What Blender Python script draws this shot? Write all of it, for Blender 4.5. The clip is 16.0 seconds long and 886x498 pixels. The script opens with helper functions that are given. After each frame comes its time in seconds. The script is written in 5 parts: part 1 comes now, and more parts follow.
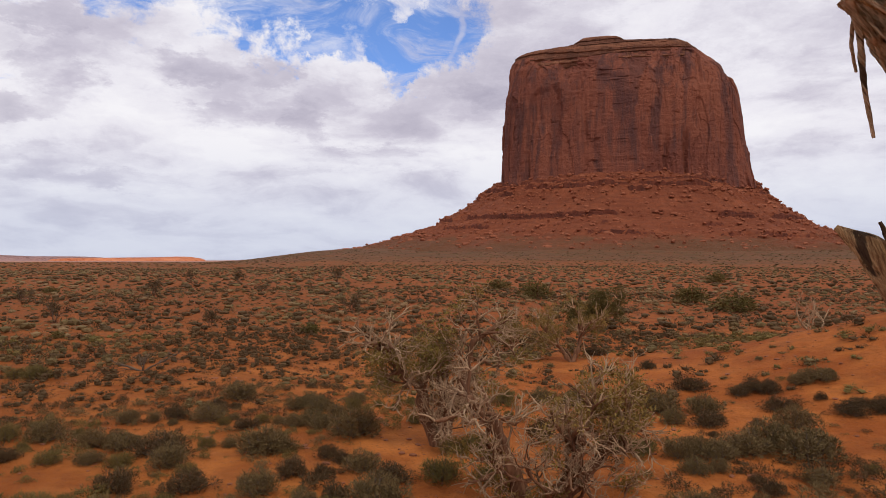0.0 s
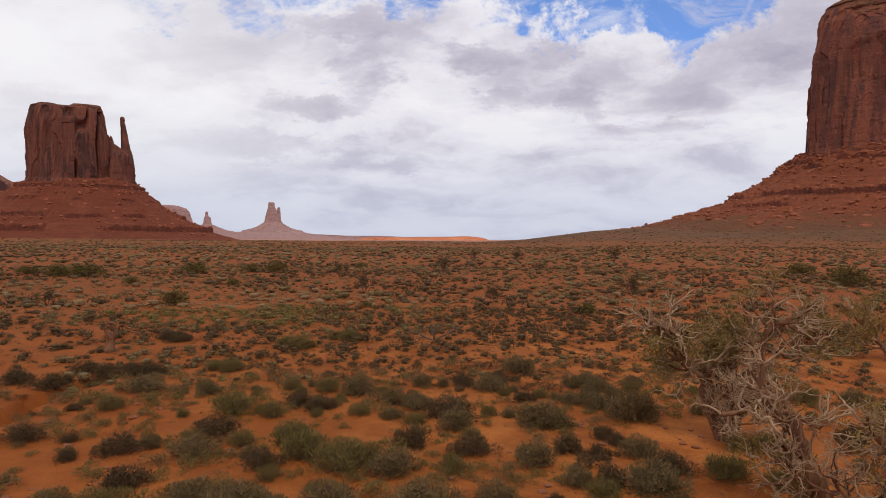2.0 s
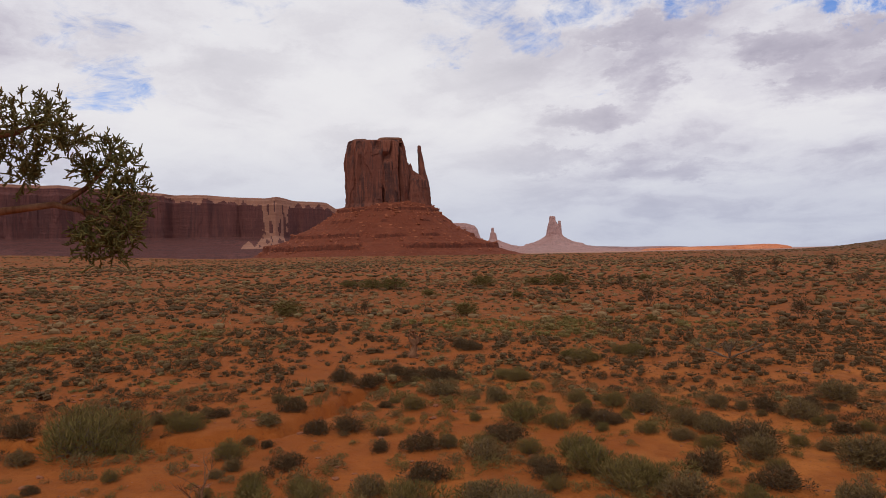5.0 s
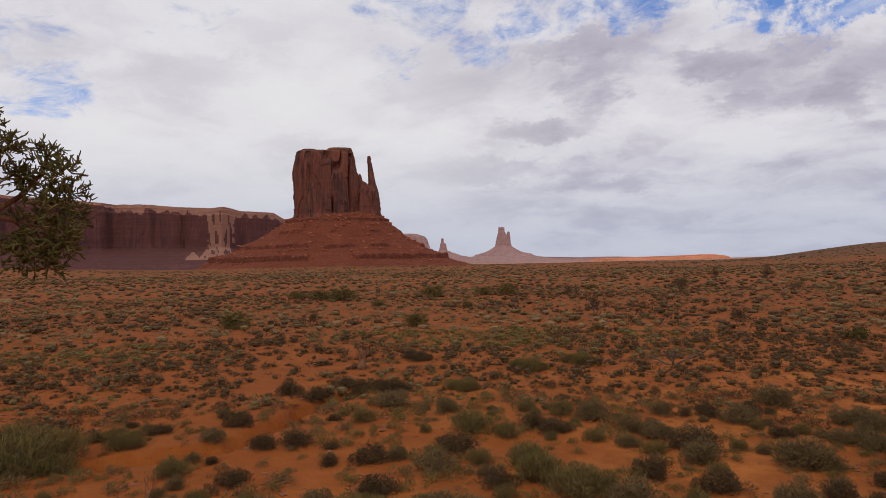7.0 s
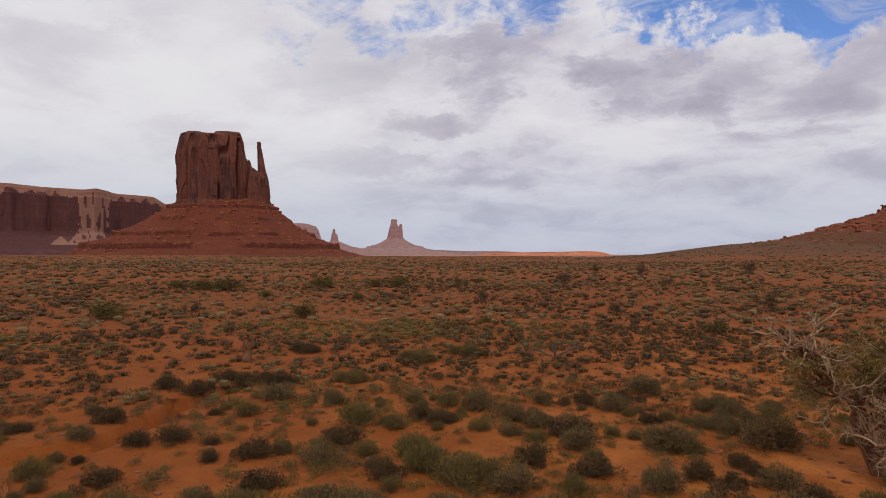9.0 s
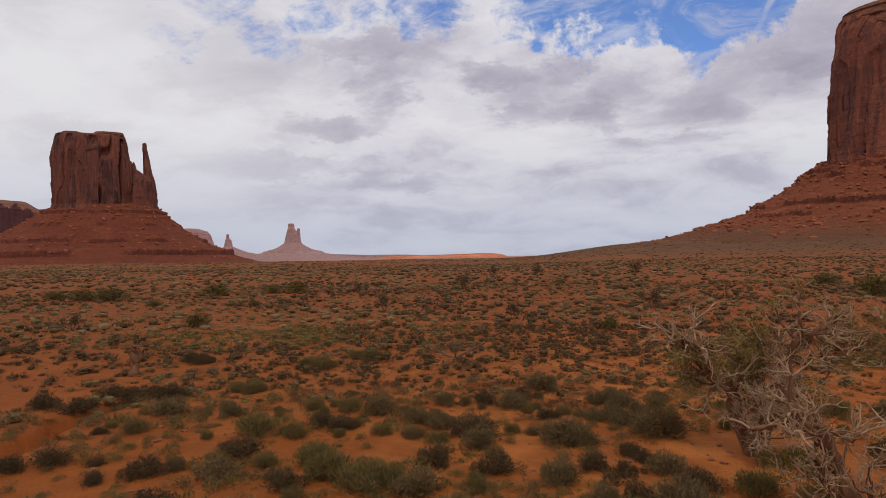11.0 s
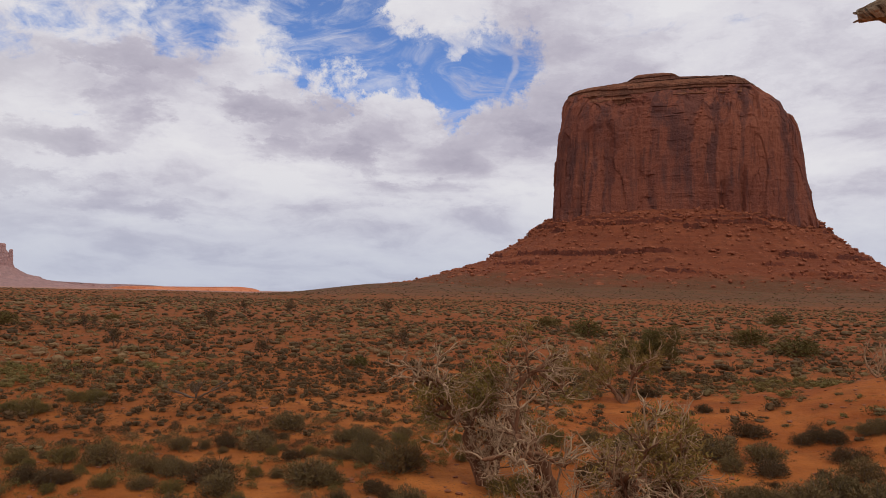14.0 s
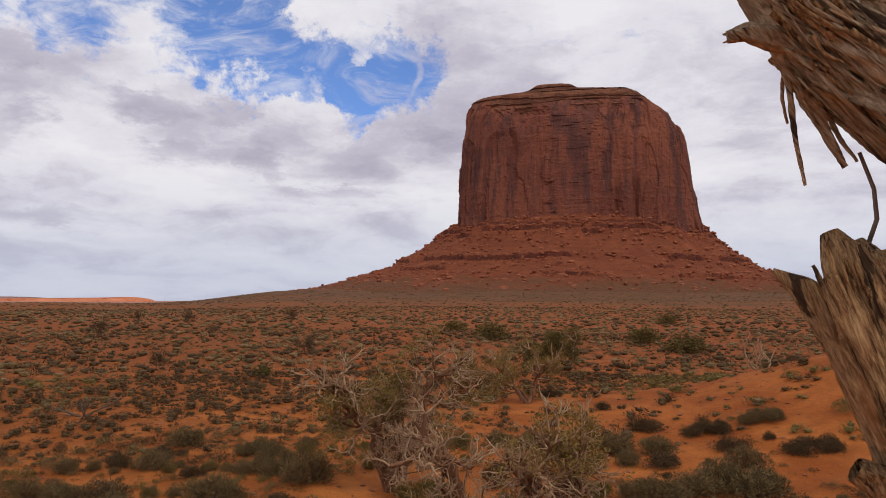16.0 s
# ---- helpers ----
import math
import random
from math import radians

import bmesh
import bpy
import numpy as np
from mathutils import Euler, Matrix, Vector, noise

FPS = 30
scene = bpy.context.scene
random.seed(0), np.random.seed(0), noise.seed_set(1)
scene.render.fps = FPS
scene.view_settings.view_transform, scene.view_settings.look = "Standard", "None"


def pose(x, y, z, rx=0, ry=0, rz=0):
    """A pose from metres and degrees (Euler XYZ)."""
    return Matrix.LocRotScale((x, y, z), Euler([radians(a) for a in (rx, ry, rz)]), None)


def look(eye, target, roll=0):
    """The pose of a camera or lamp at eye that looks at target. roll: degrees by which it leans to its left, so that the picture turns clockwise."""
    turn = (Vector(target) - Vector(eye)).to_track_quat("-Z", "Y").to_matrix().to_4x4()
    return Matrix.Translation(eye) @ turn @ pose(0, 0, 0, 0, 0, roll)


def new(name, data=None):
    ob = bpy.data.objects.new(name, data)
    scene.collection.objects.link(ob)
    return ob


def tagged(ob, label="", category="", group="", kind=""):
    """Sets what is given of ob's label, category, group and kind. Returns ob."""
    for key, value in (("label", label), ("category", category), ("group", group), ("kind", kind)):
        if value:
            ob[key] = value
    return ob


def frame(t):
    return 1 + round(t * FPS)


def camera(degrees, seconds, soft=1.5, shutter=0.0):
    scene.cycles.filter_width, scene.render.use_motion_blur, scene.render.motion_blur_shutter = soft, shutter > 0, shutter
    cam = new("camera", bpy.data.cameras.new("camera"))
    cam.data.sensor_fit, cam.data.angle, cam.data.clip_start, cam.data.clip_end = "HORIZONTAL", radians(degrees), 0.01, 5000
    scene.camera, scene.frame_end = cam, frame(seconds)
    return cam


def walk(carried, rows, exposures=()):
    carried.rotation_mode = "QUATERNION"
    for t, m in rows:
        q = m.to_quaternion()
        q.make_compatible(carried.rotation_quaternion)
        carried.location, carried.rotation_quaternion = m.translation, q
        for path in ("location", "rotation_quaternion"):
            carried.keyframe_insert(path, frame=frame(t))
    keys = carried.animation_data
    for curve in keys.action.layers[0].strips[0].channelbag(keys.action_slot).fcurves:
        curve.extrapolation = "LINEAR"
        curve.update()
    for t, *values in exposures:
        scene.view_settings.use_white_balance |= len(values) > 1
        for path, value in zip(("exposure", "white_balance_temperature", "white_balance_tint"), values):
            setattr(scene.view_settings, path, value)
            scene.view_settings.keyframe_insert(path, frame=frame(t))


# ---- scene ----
cam = camera(67.23, 16.0, soft=0.9)
EYE_AT = (0.03, 0.05, 3.2)
# seconds, yaw, pitch, roll: the camera turns about one spot on a knoll
ROWS = [
    (0.0, 0.14, 0.85, -0.21),
    (0.5, 6.75, -0.17, -0.02),
    (1.0, 12.67, -0.66, 0.21),
    (1.5, 17.95, -0.62, 0.04),
    (2.0, 23.59, -1.00, -0.43),
    (2.5, 28.40, -2.02, 0.37),
    (3.0, 32.75, -2.38, 0.47),
    (3.5, 36.83, -2.21, 0.79),
    (4.0, 40.87, -1.63, 0.53),
    (4.2, 42.86, -1.44, 0.53),
    (5.2, 47.60, 0.35, 1.15),
    (6.3, 45.28, 1.65, 1.66),
    (6.5, 45.02, 1.48, 1.90),
    (7.0, 43.10, 1.03, 1.19),
    (7.5, 41.71, 0.78, 0.09),
    (8.0, 39.97, 1.11, -0.59),
    (8.5, 36.73, 0.18, -0.47),
    (9.0, 33.81, 0.27, -0.11),
    (9.2, 32.69, 0.11, 0.46),
    (11.3, 23.53, 0.64, 0.10),
    (11.5, 22.12, 0.79, -0.49),
    (12.0, 17.57, 2.61, -1.83),
    (12.5, 14.63, 3.03, -1.63),
    (13.0, 11.76, 3.38, -2.15),
    (13.5, 7.83, 3.46, -1.34),
    (14.0, 4.38, 3.79, -1.40),
    (14.5, 1.94, 3.72, -1.45),
    (15.0, -0.09, 3.39, -0.92),
    (15.5, -2.42, 4.36, -0.60),
    (16.0, -3.59, 4.39, -0.33),
]
# the camera sways by a centimetre or two: seconds, metres away from the snag
SWAY = [(0.0, 0.010), (14.5, 0.013), (15.0, 0.016), (15.5, 0.003), (16.0, 0.0)]


def eye_at(t):
    off = float(np.interp(t, [q[0] for q in SWAY], [q[1] for q in SWAY]))
    return (EYE_AT[0] - 0.85 * off, EYE_AT[1] + 0.53 * off, EYE_AT[2])


walk(cam, [(t, pose(*eye_at(t), 90 + pitch, roll, yaw)) for t, yaw, pitch, roll in ROWS],
     exposures=[(0.0, 0.15), (2.0, 0.09), (4.2, 0.02), (6.3, -0.14), (9.2, -0.15), (13.0, -0.16), (16.0, 0.0)])

# ---- sky and sun ----
SUN_AZ, SUN_EL = 205.0, 58.0   # degrees: turned left from straight ahead, height
world = bpy.data.worlds.new("sky")
scene.world = world
world.use_nodes = True


class Nodes:
    """A short way to write node trees."""

    def __init__(self, tree):
        self.tree = tree
        tree.nodes.clear()

    def add(self, kind, inputs=()):
        n = self.tree.nodes.new(kind)
        self.wire(n, inputs)
        return n

    def wire(self, n, inputs):
        for k, v in dict(inputs).items():
            if isinstance(v, bpy.types.NodeSocket):
                self.tree.links.new(v, n.inputs[k])
            else:
                n.inputs[k].default_value = v

    def math(self, op, a, b=0.0):
        n = self.add("ShaderNodeMath", {0: a, 1: b})
        n.operation = op
        return n.outputs[0]

    def vmath(self, op, a, b=(0, 0, 0)):
        n = self.add("ShaderNodeVectorMath", {0: a, 1: b})
        n.operation = op
        return n.outputs["Value"] if op in ("DOT_PRODUCT", "LENGTH", "DISTANCE") else n.outputs["Vector"]

    def noise(self, vec, scale, detail=4.0, rough=0.55, distort=0.0):
        return self.add("ShaderNodeTexNoise", {"Vector": vec, "Scale": scale, "Detail": detail, "Roughness": rough, "Distortion": distort}).outputs["Fac"]

    def range(self, v, a, b, c=0.0, d=1.0, soft=True):
        n = self.add("ShaderNodeMapRange", {"Value": v, "From Min": a, "From Max": b, "To Min": c, "To Max": d})
        n.interpolation_type = "SMOOTHSTEP" if soft else "LINEAR"
        return n.outputs[0]

    def mix(self, fac, a, b, blend="MIX"):
        n = self.add("ShaderNodeMix")
        n.data_type, n.blend_type = "RGBA", blend
        for key, v in ((0, fac), (6, a), (7, b)):
            if isinstance(v, bpy.types.NodeSocket):
                self.tree.links.new(v, n.inputs[key])
            else:
                n.inputs[key].default_value = v if key == 0 else (*v, 1)
        return n.outputs[2]

    def scale(self, vec, sx, sy, sz):
        return self.vmath("MULTIPLY", vec, (sx, sy, sz))

    def ramp(self, fac, stops):
        n = self.add("ShaderNodeValToRGB", {0: fac})
        while len(n.color_ramp.elements) < len(stops):
            n.color_ramp.elements.new(0.5)
        for e, (p, c) in zip(n.color_ramp.elements, stops):
            e.position, e.color = p, (*c, 1)
        return n.outputs[0]


def way(az, el):
    a, e = radians(az), radians(el)
    return (-math.sin(a) * math.cos(e), math.cos(a) * math.cos(e), math.sin(e))


n = Nodes(world.node_tree)
d = n.add("ShaderNodeTexCoord").outputs["Generated"]
up = n.add("ShaderNodeSeparateXYZ", {0: d}).outputs["Z"]
# clouds lie on a sheet overhead, so that they crowd towards the horizon
lift = n.math("ADD", n.math("MAXIMUM", up, 0.0), 0.24)
flat = n.vmath("DIVIDE", d, n.add("ShaderNodeCombineXYZ", {0: lift, 1: lift, 2: lift}).outputs[0])
sheet = n.scale(flat, 1.0, 1.0, 0.0)
warp = n.add("ShaderNodeTexNoise", {"Vector": sheet, "Scale": 1.1, "Detail": 3.0}).outputs["Color"]
sheet_w = n.vmath("ADD", sheet, n.scale(n.vmath("SUBTRACT", warp, (0.5, 0.5, 0.5)), 0.7, 0.7, 0.0))
big = n.noise(sheet_w, 1.25, 5.0, 0.55)
mid = n.noise(sheet_w, 3.2, 7.0, 0.62)
fine = n.noise(sheet, 7.0, 6.0, 0.65, 0.6)
# gaps in the cover where the blue shows: way, cosine-width and weight
torn = n.add("ShaderNodeTexNoise", {"Vector": d, "Scale": 8.0, "Detail": 8.0, "Roughness": 0.68}).outputs["Color"]
torn = n.vmath("NORMALIZE", n.vmath("ADD", d, n.scale(n.vmath("SUBTRACT", torn, (0.5, 0.5, 0.5)), 0.21, 0.21, 0.21)))
gap = 0.0
for az, el, wide, weight in ((12.5, 20.6, 3.0, 0.30), (8.0, 18.8, 2.6, 0.30), (4.2, 17.0, 2.2, 0.30), (0.6, 17.6, 2.4, 0.28), (-1.0, 20.0, 2.4, 0.26), (15.5, 24.5, 4.6, 0.30), (3.0, 20.5, 3.2, 0.16), (25.8, 21.2, 2.6, 0.24), (39.0, 18.0, 2.2, 0.17), (46.0, 20.2, 3.6, 0.21), (33.0, 22.5, 3.6, 0.16), (74.5, 15.4, 3.4, 0.18), (62.0, 20.5, 4.0, 0.10)):
    lobe = n.range(n.vmath("DOT_PRODUCT", torn, way(az, el)), math.cos(radians(wide * 1.7)), math.cos(radians(wide * 0.3)), 0, weight)
    gap = n.math("ADD", gap, lobe)
cover = n.math("ADD", n.math("MULTIPLY", big, 0.55), n.math("MULTIPLY", mid, 0.45))
cover = n.math("SUBTRACT", n.math("ADD", cover, 0.16), gap)
cover = n.math("ADD", cover, n.range(up, 0.28, 0.02, 0.0, 0.1))
shreds = n.noise(sheet_w, 9.0, 8.0, 0.68, 0.8)
cover = n.math("ADD", cover, n.math("MULTIPLY", n.math("SUBTRACT", fine, 0.5), 0.45))
cover = n.math("ADD", cover, n.math("MULTIPLY", n.math("SUBTRACT", shreds, 0.5), 0.40))
veil = n.math("MAXIMUM", n.range(cover, 0.27, 0.55), n.range(n.noise(n.scale(sheet_w, 1.0, 2.2, 1.0), 4.5, 7.0, 0.66, 0.8), 0.42, 0.72, 0.04, 0.62))
# grey undersides and bright bodies
shade = n.noise(n.vmath("ADD", sheet_w, (3.1, 7.7, 0.0)), 1.9, 5.0, 0.52)
shade = n.math("ADD", n.math("MULTIPLY", shade, 0.75), n.math("MULTIPLY", mid, 0.25))
# lone grey puffs and broad dull banks: turned left, height, half width, half height, weight
frayed = n.add("ShaderNodeTexNoise", {"Vector": n.scale(d, 1.0, 1.0, 2.2), "Scale": 11.0, "Detail": 9.0, "Roughness": 0.70}).outputs["Color"]
frayed = n.vmath("ADD", d, n.scale(n.vmath("SUBTRACT", frayed, (0.5, 0.5, 0.5)), 0.15, 0.15, 0.09))
fx = n.add("ShaderNodeSeparateXYZ", {0: frayed})
turned = n.math("MULTIPLY", n.math("ARCTAN2", n.math("MULTIPLY", fx.outputs[0], -1.0), fx.outputs[1]), 57.2958)
height = n.math("MULTIPLY", n.math("ARCSINE", fx.outputs[2]), 57.2958)
puffs = 0.0
for az, el, wide, tall, weight in ((20.6, 14.9, 3.6, 1.3, 0.124), (11.3, 11.4, 2.0, 1.7, 0.124), (30.4, 13.4, 2.7, 1.9, 0.124), (43.0, 14.4, 5.5, 1.8, 0.099), (37.0, 7.5, 6.0, 1.0, 0.111), (34.5, 10.9, 4.5, 0.9, 0.119),
                                    (18.8, 11.4, 3.6, 0.9, 0.099), (14.5, 15.2, 2.0, 0.9, 0.093), (53.0, 9.5, 5.0, 1.2, 0.085), (62.0, 15.5, 6.0, 1.4, 0.102), (27.0, 6.0, 7.0, 0.9, 0.085), (-6.0, 20.0, 10.0, 5.5, 0.111), (-4.0, 14.0, 3.5, 1.0, 0.102), (5.0, 8.5, 6.0, 1.0, 0.085), (31.5, 17.5, 4.0, 1.0, 0.102)):
    q = n.math("ADD", n.math("POWER", n.math("DIVIDE", n.math("SUBTRACT", turned, az), wide), 2.0), n.math("POWER", n.math("DIVIDE", n.math("SUBTRACT", height, el), tall), 2.0))
    puffs = n.math("ADD", puffs, n.range(q, 1.7, 0.0, 0.0, weight))
wisps = n.noise(n.scale(frayed, 1.0, 1.0, 2.4), 13.0, 7.0, 0.62)
shade = n.math("ADD", n.math("SUBTRACT", shade, 0.035), n.math("ADD", puffs, n.math("MULTIPLY", n.math("SUBTRACT", wisps, 0.5), 0.22)))
cloud = n.ramp(shade, [(0.36, (0.83, 0.815, 0.85)), (0.46, (0.745, 0.725, 0.785)), (0.57, (0.55, 0.52, 0.605)), (0.72, (0.40, 0.375, 0.465))])
# the cover glows where the light comes through it
thin = n.range(n.vmath("DOT_PRODUCT", d, way(56, 11)), math.cos(radians(26)), 1.0, 0.0, 0.6)
cloud = n.mix(thin, cloud, (0.86, 0.85, 0.87))
low = n.range(up, 0.20, 0.0)
cloud = n.mix(n.math("MULTIPLY", low, 0.7), cloud, (0.50, 0.545, 0.675))
# a thin white trail that bends across the gap
trail = 0.0
for az, el, az2, el2 in ((-1.2, 23.0, -1.55, 18.9), (-1.55, 18.9, 0.5, 15.3)):
    p, q = Vector(way(az, el)), Vector(way(az2, el2))
    side, along = p.cross(q).normalized(), (p + q).normalized()
    off = n.math("ABSOLUTE", n.math("ADD", n.vmath("DOT_PRODUCT", d, side), n.math("MULTIPLY", n.math("SUBTRACT", fine, 0.5), 0.012)))
    half = p.angle(q) / 2
    band = n.math("MULTIPLY", n.range(off, 0.0075, 0.001), n.range(n.vmath("DOT_PRODUCT", d, along), math.cos(half * 1.12), math.cos(half * 0.95)))
    trail = n.math("MAXIMUM", trail, band)
veil = n.math("MAXIMUM", veil, n.math("MULTIPLY", trail, n.range(mid, 0.3, 0.6, 0.25, 0.75)))
sky = n.add("ShaderNodeTexSky")
sky.sky_type, sky.sun_disc = "NISHITA", False
sky.sun_elevation, sky.sun_rotation = radians(SUN_EL), radians(-SUN_AZ)
sky.altitude, sky.air_density, sky.dust_density = 1600.0, 1.0, 0.6
blue = n.vmath("MULTIPLY", sky.outputs[0], (0.085, 0.115, 0.165))
ground_glow = n.range(up, -0.02, 0.0)
# the unseen cover overhead is dulled to dim the light on the ground
cloud = n.mix(n.range(up, 0.5, 0.85, 0.0, 0.75), cloud, (0.26, 0.26, 0.29))
whole = n.mix(veil, blue, cloud)
whole = n.mix(ground_glow, (0.20, 0.10, 0.06), whole)
back = n.add("ShaderNodeBackground", {"Color": whole, "Strength": 1.0})
n.add("ShaderNodeOutputWorld", {0: back.outputs[0]})

sun = bpy.data.lights.new("sun", "SUN")
sun.energy, sun.angle, sun.color = 0.95, radians(10), (1.0, 0.92, 0.80)
s = way(SUN_AZ, SUN_EL)
new("sun", sun).matrix_world = look((s[0] * 50, s[1] * 50, s[2] * 50), (0, 0, 0))


# ---- materials ----
def surface(name, rough=0.9):
    """A material, its node writer and its main shader."""
    m = bpy.data.materials.new(name)
    m.use_nodes = True
    w = Nodes(m.node_tree)
    shader = w.add("ShaderNodeBsdfPrincipled", {"Roughness": rough, "Specular IOR Level": 0.15})
    w.add("ShaderNodeOutputMaterial", {0: shader.outputs[0]})
    return m, w, shader


def finish(w, shader, colour, height=None, strength=0.4, distance=0.02):
    w.tree.links.new(colour, shader.inputs["Base Color"])
    if height is not None:
        b = w.add("ShaderNodeBump", {"Height": height, "Strength": strength, "Distance": distance})
        w.tree.links.new(b.outputs[0], shader.inputs["Normal"])


def position(w):
    return w.add("ShaderNodeNewGeometry").outputs["Position"]


def rock(name, light, dark, varnish, streaks=0.6, size=1.0, strata=0.5, distance=4.0, foot=None):
    """Sandstone of a butte: bedding in the height, dark streaks that run down it, grain."""
    m, w, sh = surface(name)
    p = position(w)
    warp = w.noise(w.scale(p, 0.02, 0.02, 0.02), 1.0 / size, 3.0)
    beds = w.noise(w.vmath("ADD", w.scale(p, 0.004, 0.004, 0.16), w.add("ShaderNodeCombineXYZ", {2: warp}).outputs[0]), 1.0 / size, 5.0, 0.7)
    run = w.noise(w.scale(p, 0.085, 0.085, 0.010), 1.0 / size, 6.0, 0.62, 0.4)
    patch = w.noise(w.scale(p, 0.018, 0.018, 0.014), 1.0 / size, 4.0, 0.6)
    grain = w.noise(p, 0.35 / size, 8.0, 0.7)
    c = w.mix(w.math("ADD", w.math("MULTIPLY", w.range(beds, 0.35, 0.65), min(1.0, strata)), w.math("MULTIPLY", w.range(patch, 0.35, 0.62), 1 - min(1.0, strata))), dark, light)
    c = w.mix(w.math("MULTIPLY", w.range(grain, 0.4, 0.72), 0.45), c, light)
    drip = w.noise(w.scale(p, 0.30, 0.30, 0.012), 1.0 / size, 5.0, 0.65, 0.3)
    fac = w.math("MULTIPLY", w.math("MULTIPLY", w.range(run, 0.44, 0.60), w.range(patch, 0.34, 0.56)), streaks)
    c = w.mix(fac, c, varnish)
    c = w.mix(w.math("MULTIPLY", w.range(drip, 0.52, 0.66), streaks * 0.55), c, varnish)
    c = w.mix(w.math("MULTIPLY", w.range(drip, 0.44, 0.33), streaks * 0.6), c, (light[0] * 1.3, light[1] * 1.35, light[2] * 1.3))
    c = w.mix(w.math("MULTIPLY", w.range(patch, 0.55, 0.7), 0.3), c, (light[0] * 1.25, light[1] * 1.3, light[2] * 1.3))
    if foot:
        # the lowest slope is stony and thinly grown over
        z = w.add("ShaderNodeSeparateXYZ", {0: p}).outputs["Z"]
        edge = w.math("ADD", z, w.math("MULTIPLY", w.math("SUBTRACT", w.noise(p, 0.02, 6.0, 0.65), 0.5), 75.0))
        c = w.mix(w.range(edge, foot + 10.0, foot - 12.0, 0.0, 0.9), c, w.mix(w.range(grain, 0.35, 0.65), (0.115, 0.07, 0.036), (0.22, 0.085, 0.042)))
    h = w.math("ADD", w.math("MULTIPLY", beds, strata), w.math("ADD", w.math("MULTIPLY", grain, 0.7), w.math("MULTIPLY", run, streaks)))
    finish(w, sh, c, h, 0.8, distance * size)
    return m


CLIFF = rock("red_sandstone_cliff", (0.305, 0.105, 0.062), (0.205, 0.068, 0.046), (0.082, 0.044, 0.046), 0.72, 1.35, 0.22)
# darker cliff stone: cloud shade put into its colour, with more varnish streaks
SHADED_CLIFF = rock("shaded_varnished_sandstone", (0.25, 0.090, 0.058), (0.16, 0.058, 0.042), (0.06, 0.036, 0.036), 0.85, 1.0, 0.2)
CAP = rock("layered_sandstone_cap", (0.36, 0.15, 0.083), (0.13, 0.052, 0.034), (0.05, 0.03, 0.026), 0.35, 1.0, 2.2)
TALUS = rock("red_shale_slope", (0.295, 0.088, 0.040), (0.185, 0.05, 0.025), (0.12, 0.048, 0.03), 0.3, 0.5, 0.5, 4.0, 24.0)
SHALE = rock("dark_red_shale_slope", (0.24, 0.066, 0.034), (0.16, 0.043, 0.024), (0.10, 0.042, 0.028), 0.3, 0.6, 0.6)
LEDGE = rock("dark_hard_bed", (0.20, 0.058, 0.033), (0.125, 0.038, 0.025), (0.06, 0.026, 0.02), 0.5, 0.6, 0.9)
BLOCKS = rock("fallen_sandstone", (0.44, 0.155, 0.08), (0.30, 0.095, 0.05), (0.16, 0.07, 0.05), 0.3, 0.3, 0.5)
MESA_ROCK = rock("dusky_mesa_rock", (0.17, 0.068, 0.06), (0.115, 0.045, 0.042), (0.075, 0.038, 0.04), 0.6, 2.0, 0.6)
# pale rim stone; the sun on the buttress is put into this colour too
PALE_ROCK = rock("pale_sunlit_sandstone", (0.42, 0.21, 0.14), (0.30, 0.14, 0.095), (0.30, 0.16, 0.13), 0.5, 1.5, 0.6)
# distance haze and far sunlight are put into this pale base colour
HAZY_ROCK = rock("hazy_pink_far_rock", (0.52, 0.31, 0.28), (0.42, 0.25, 0.23), (0.29, 0.19, 0.19), 0.5, 2.5, 0.6)


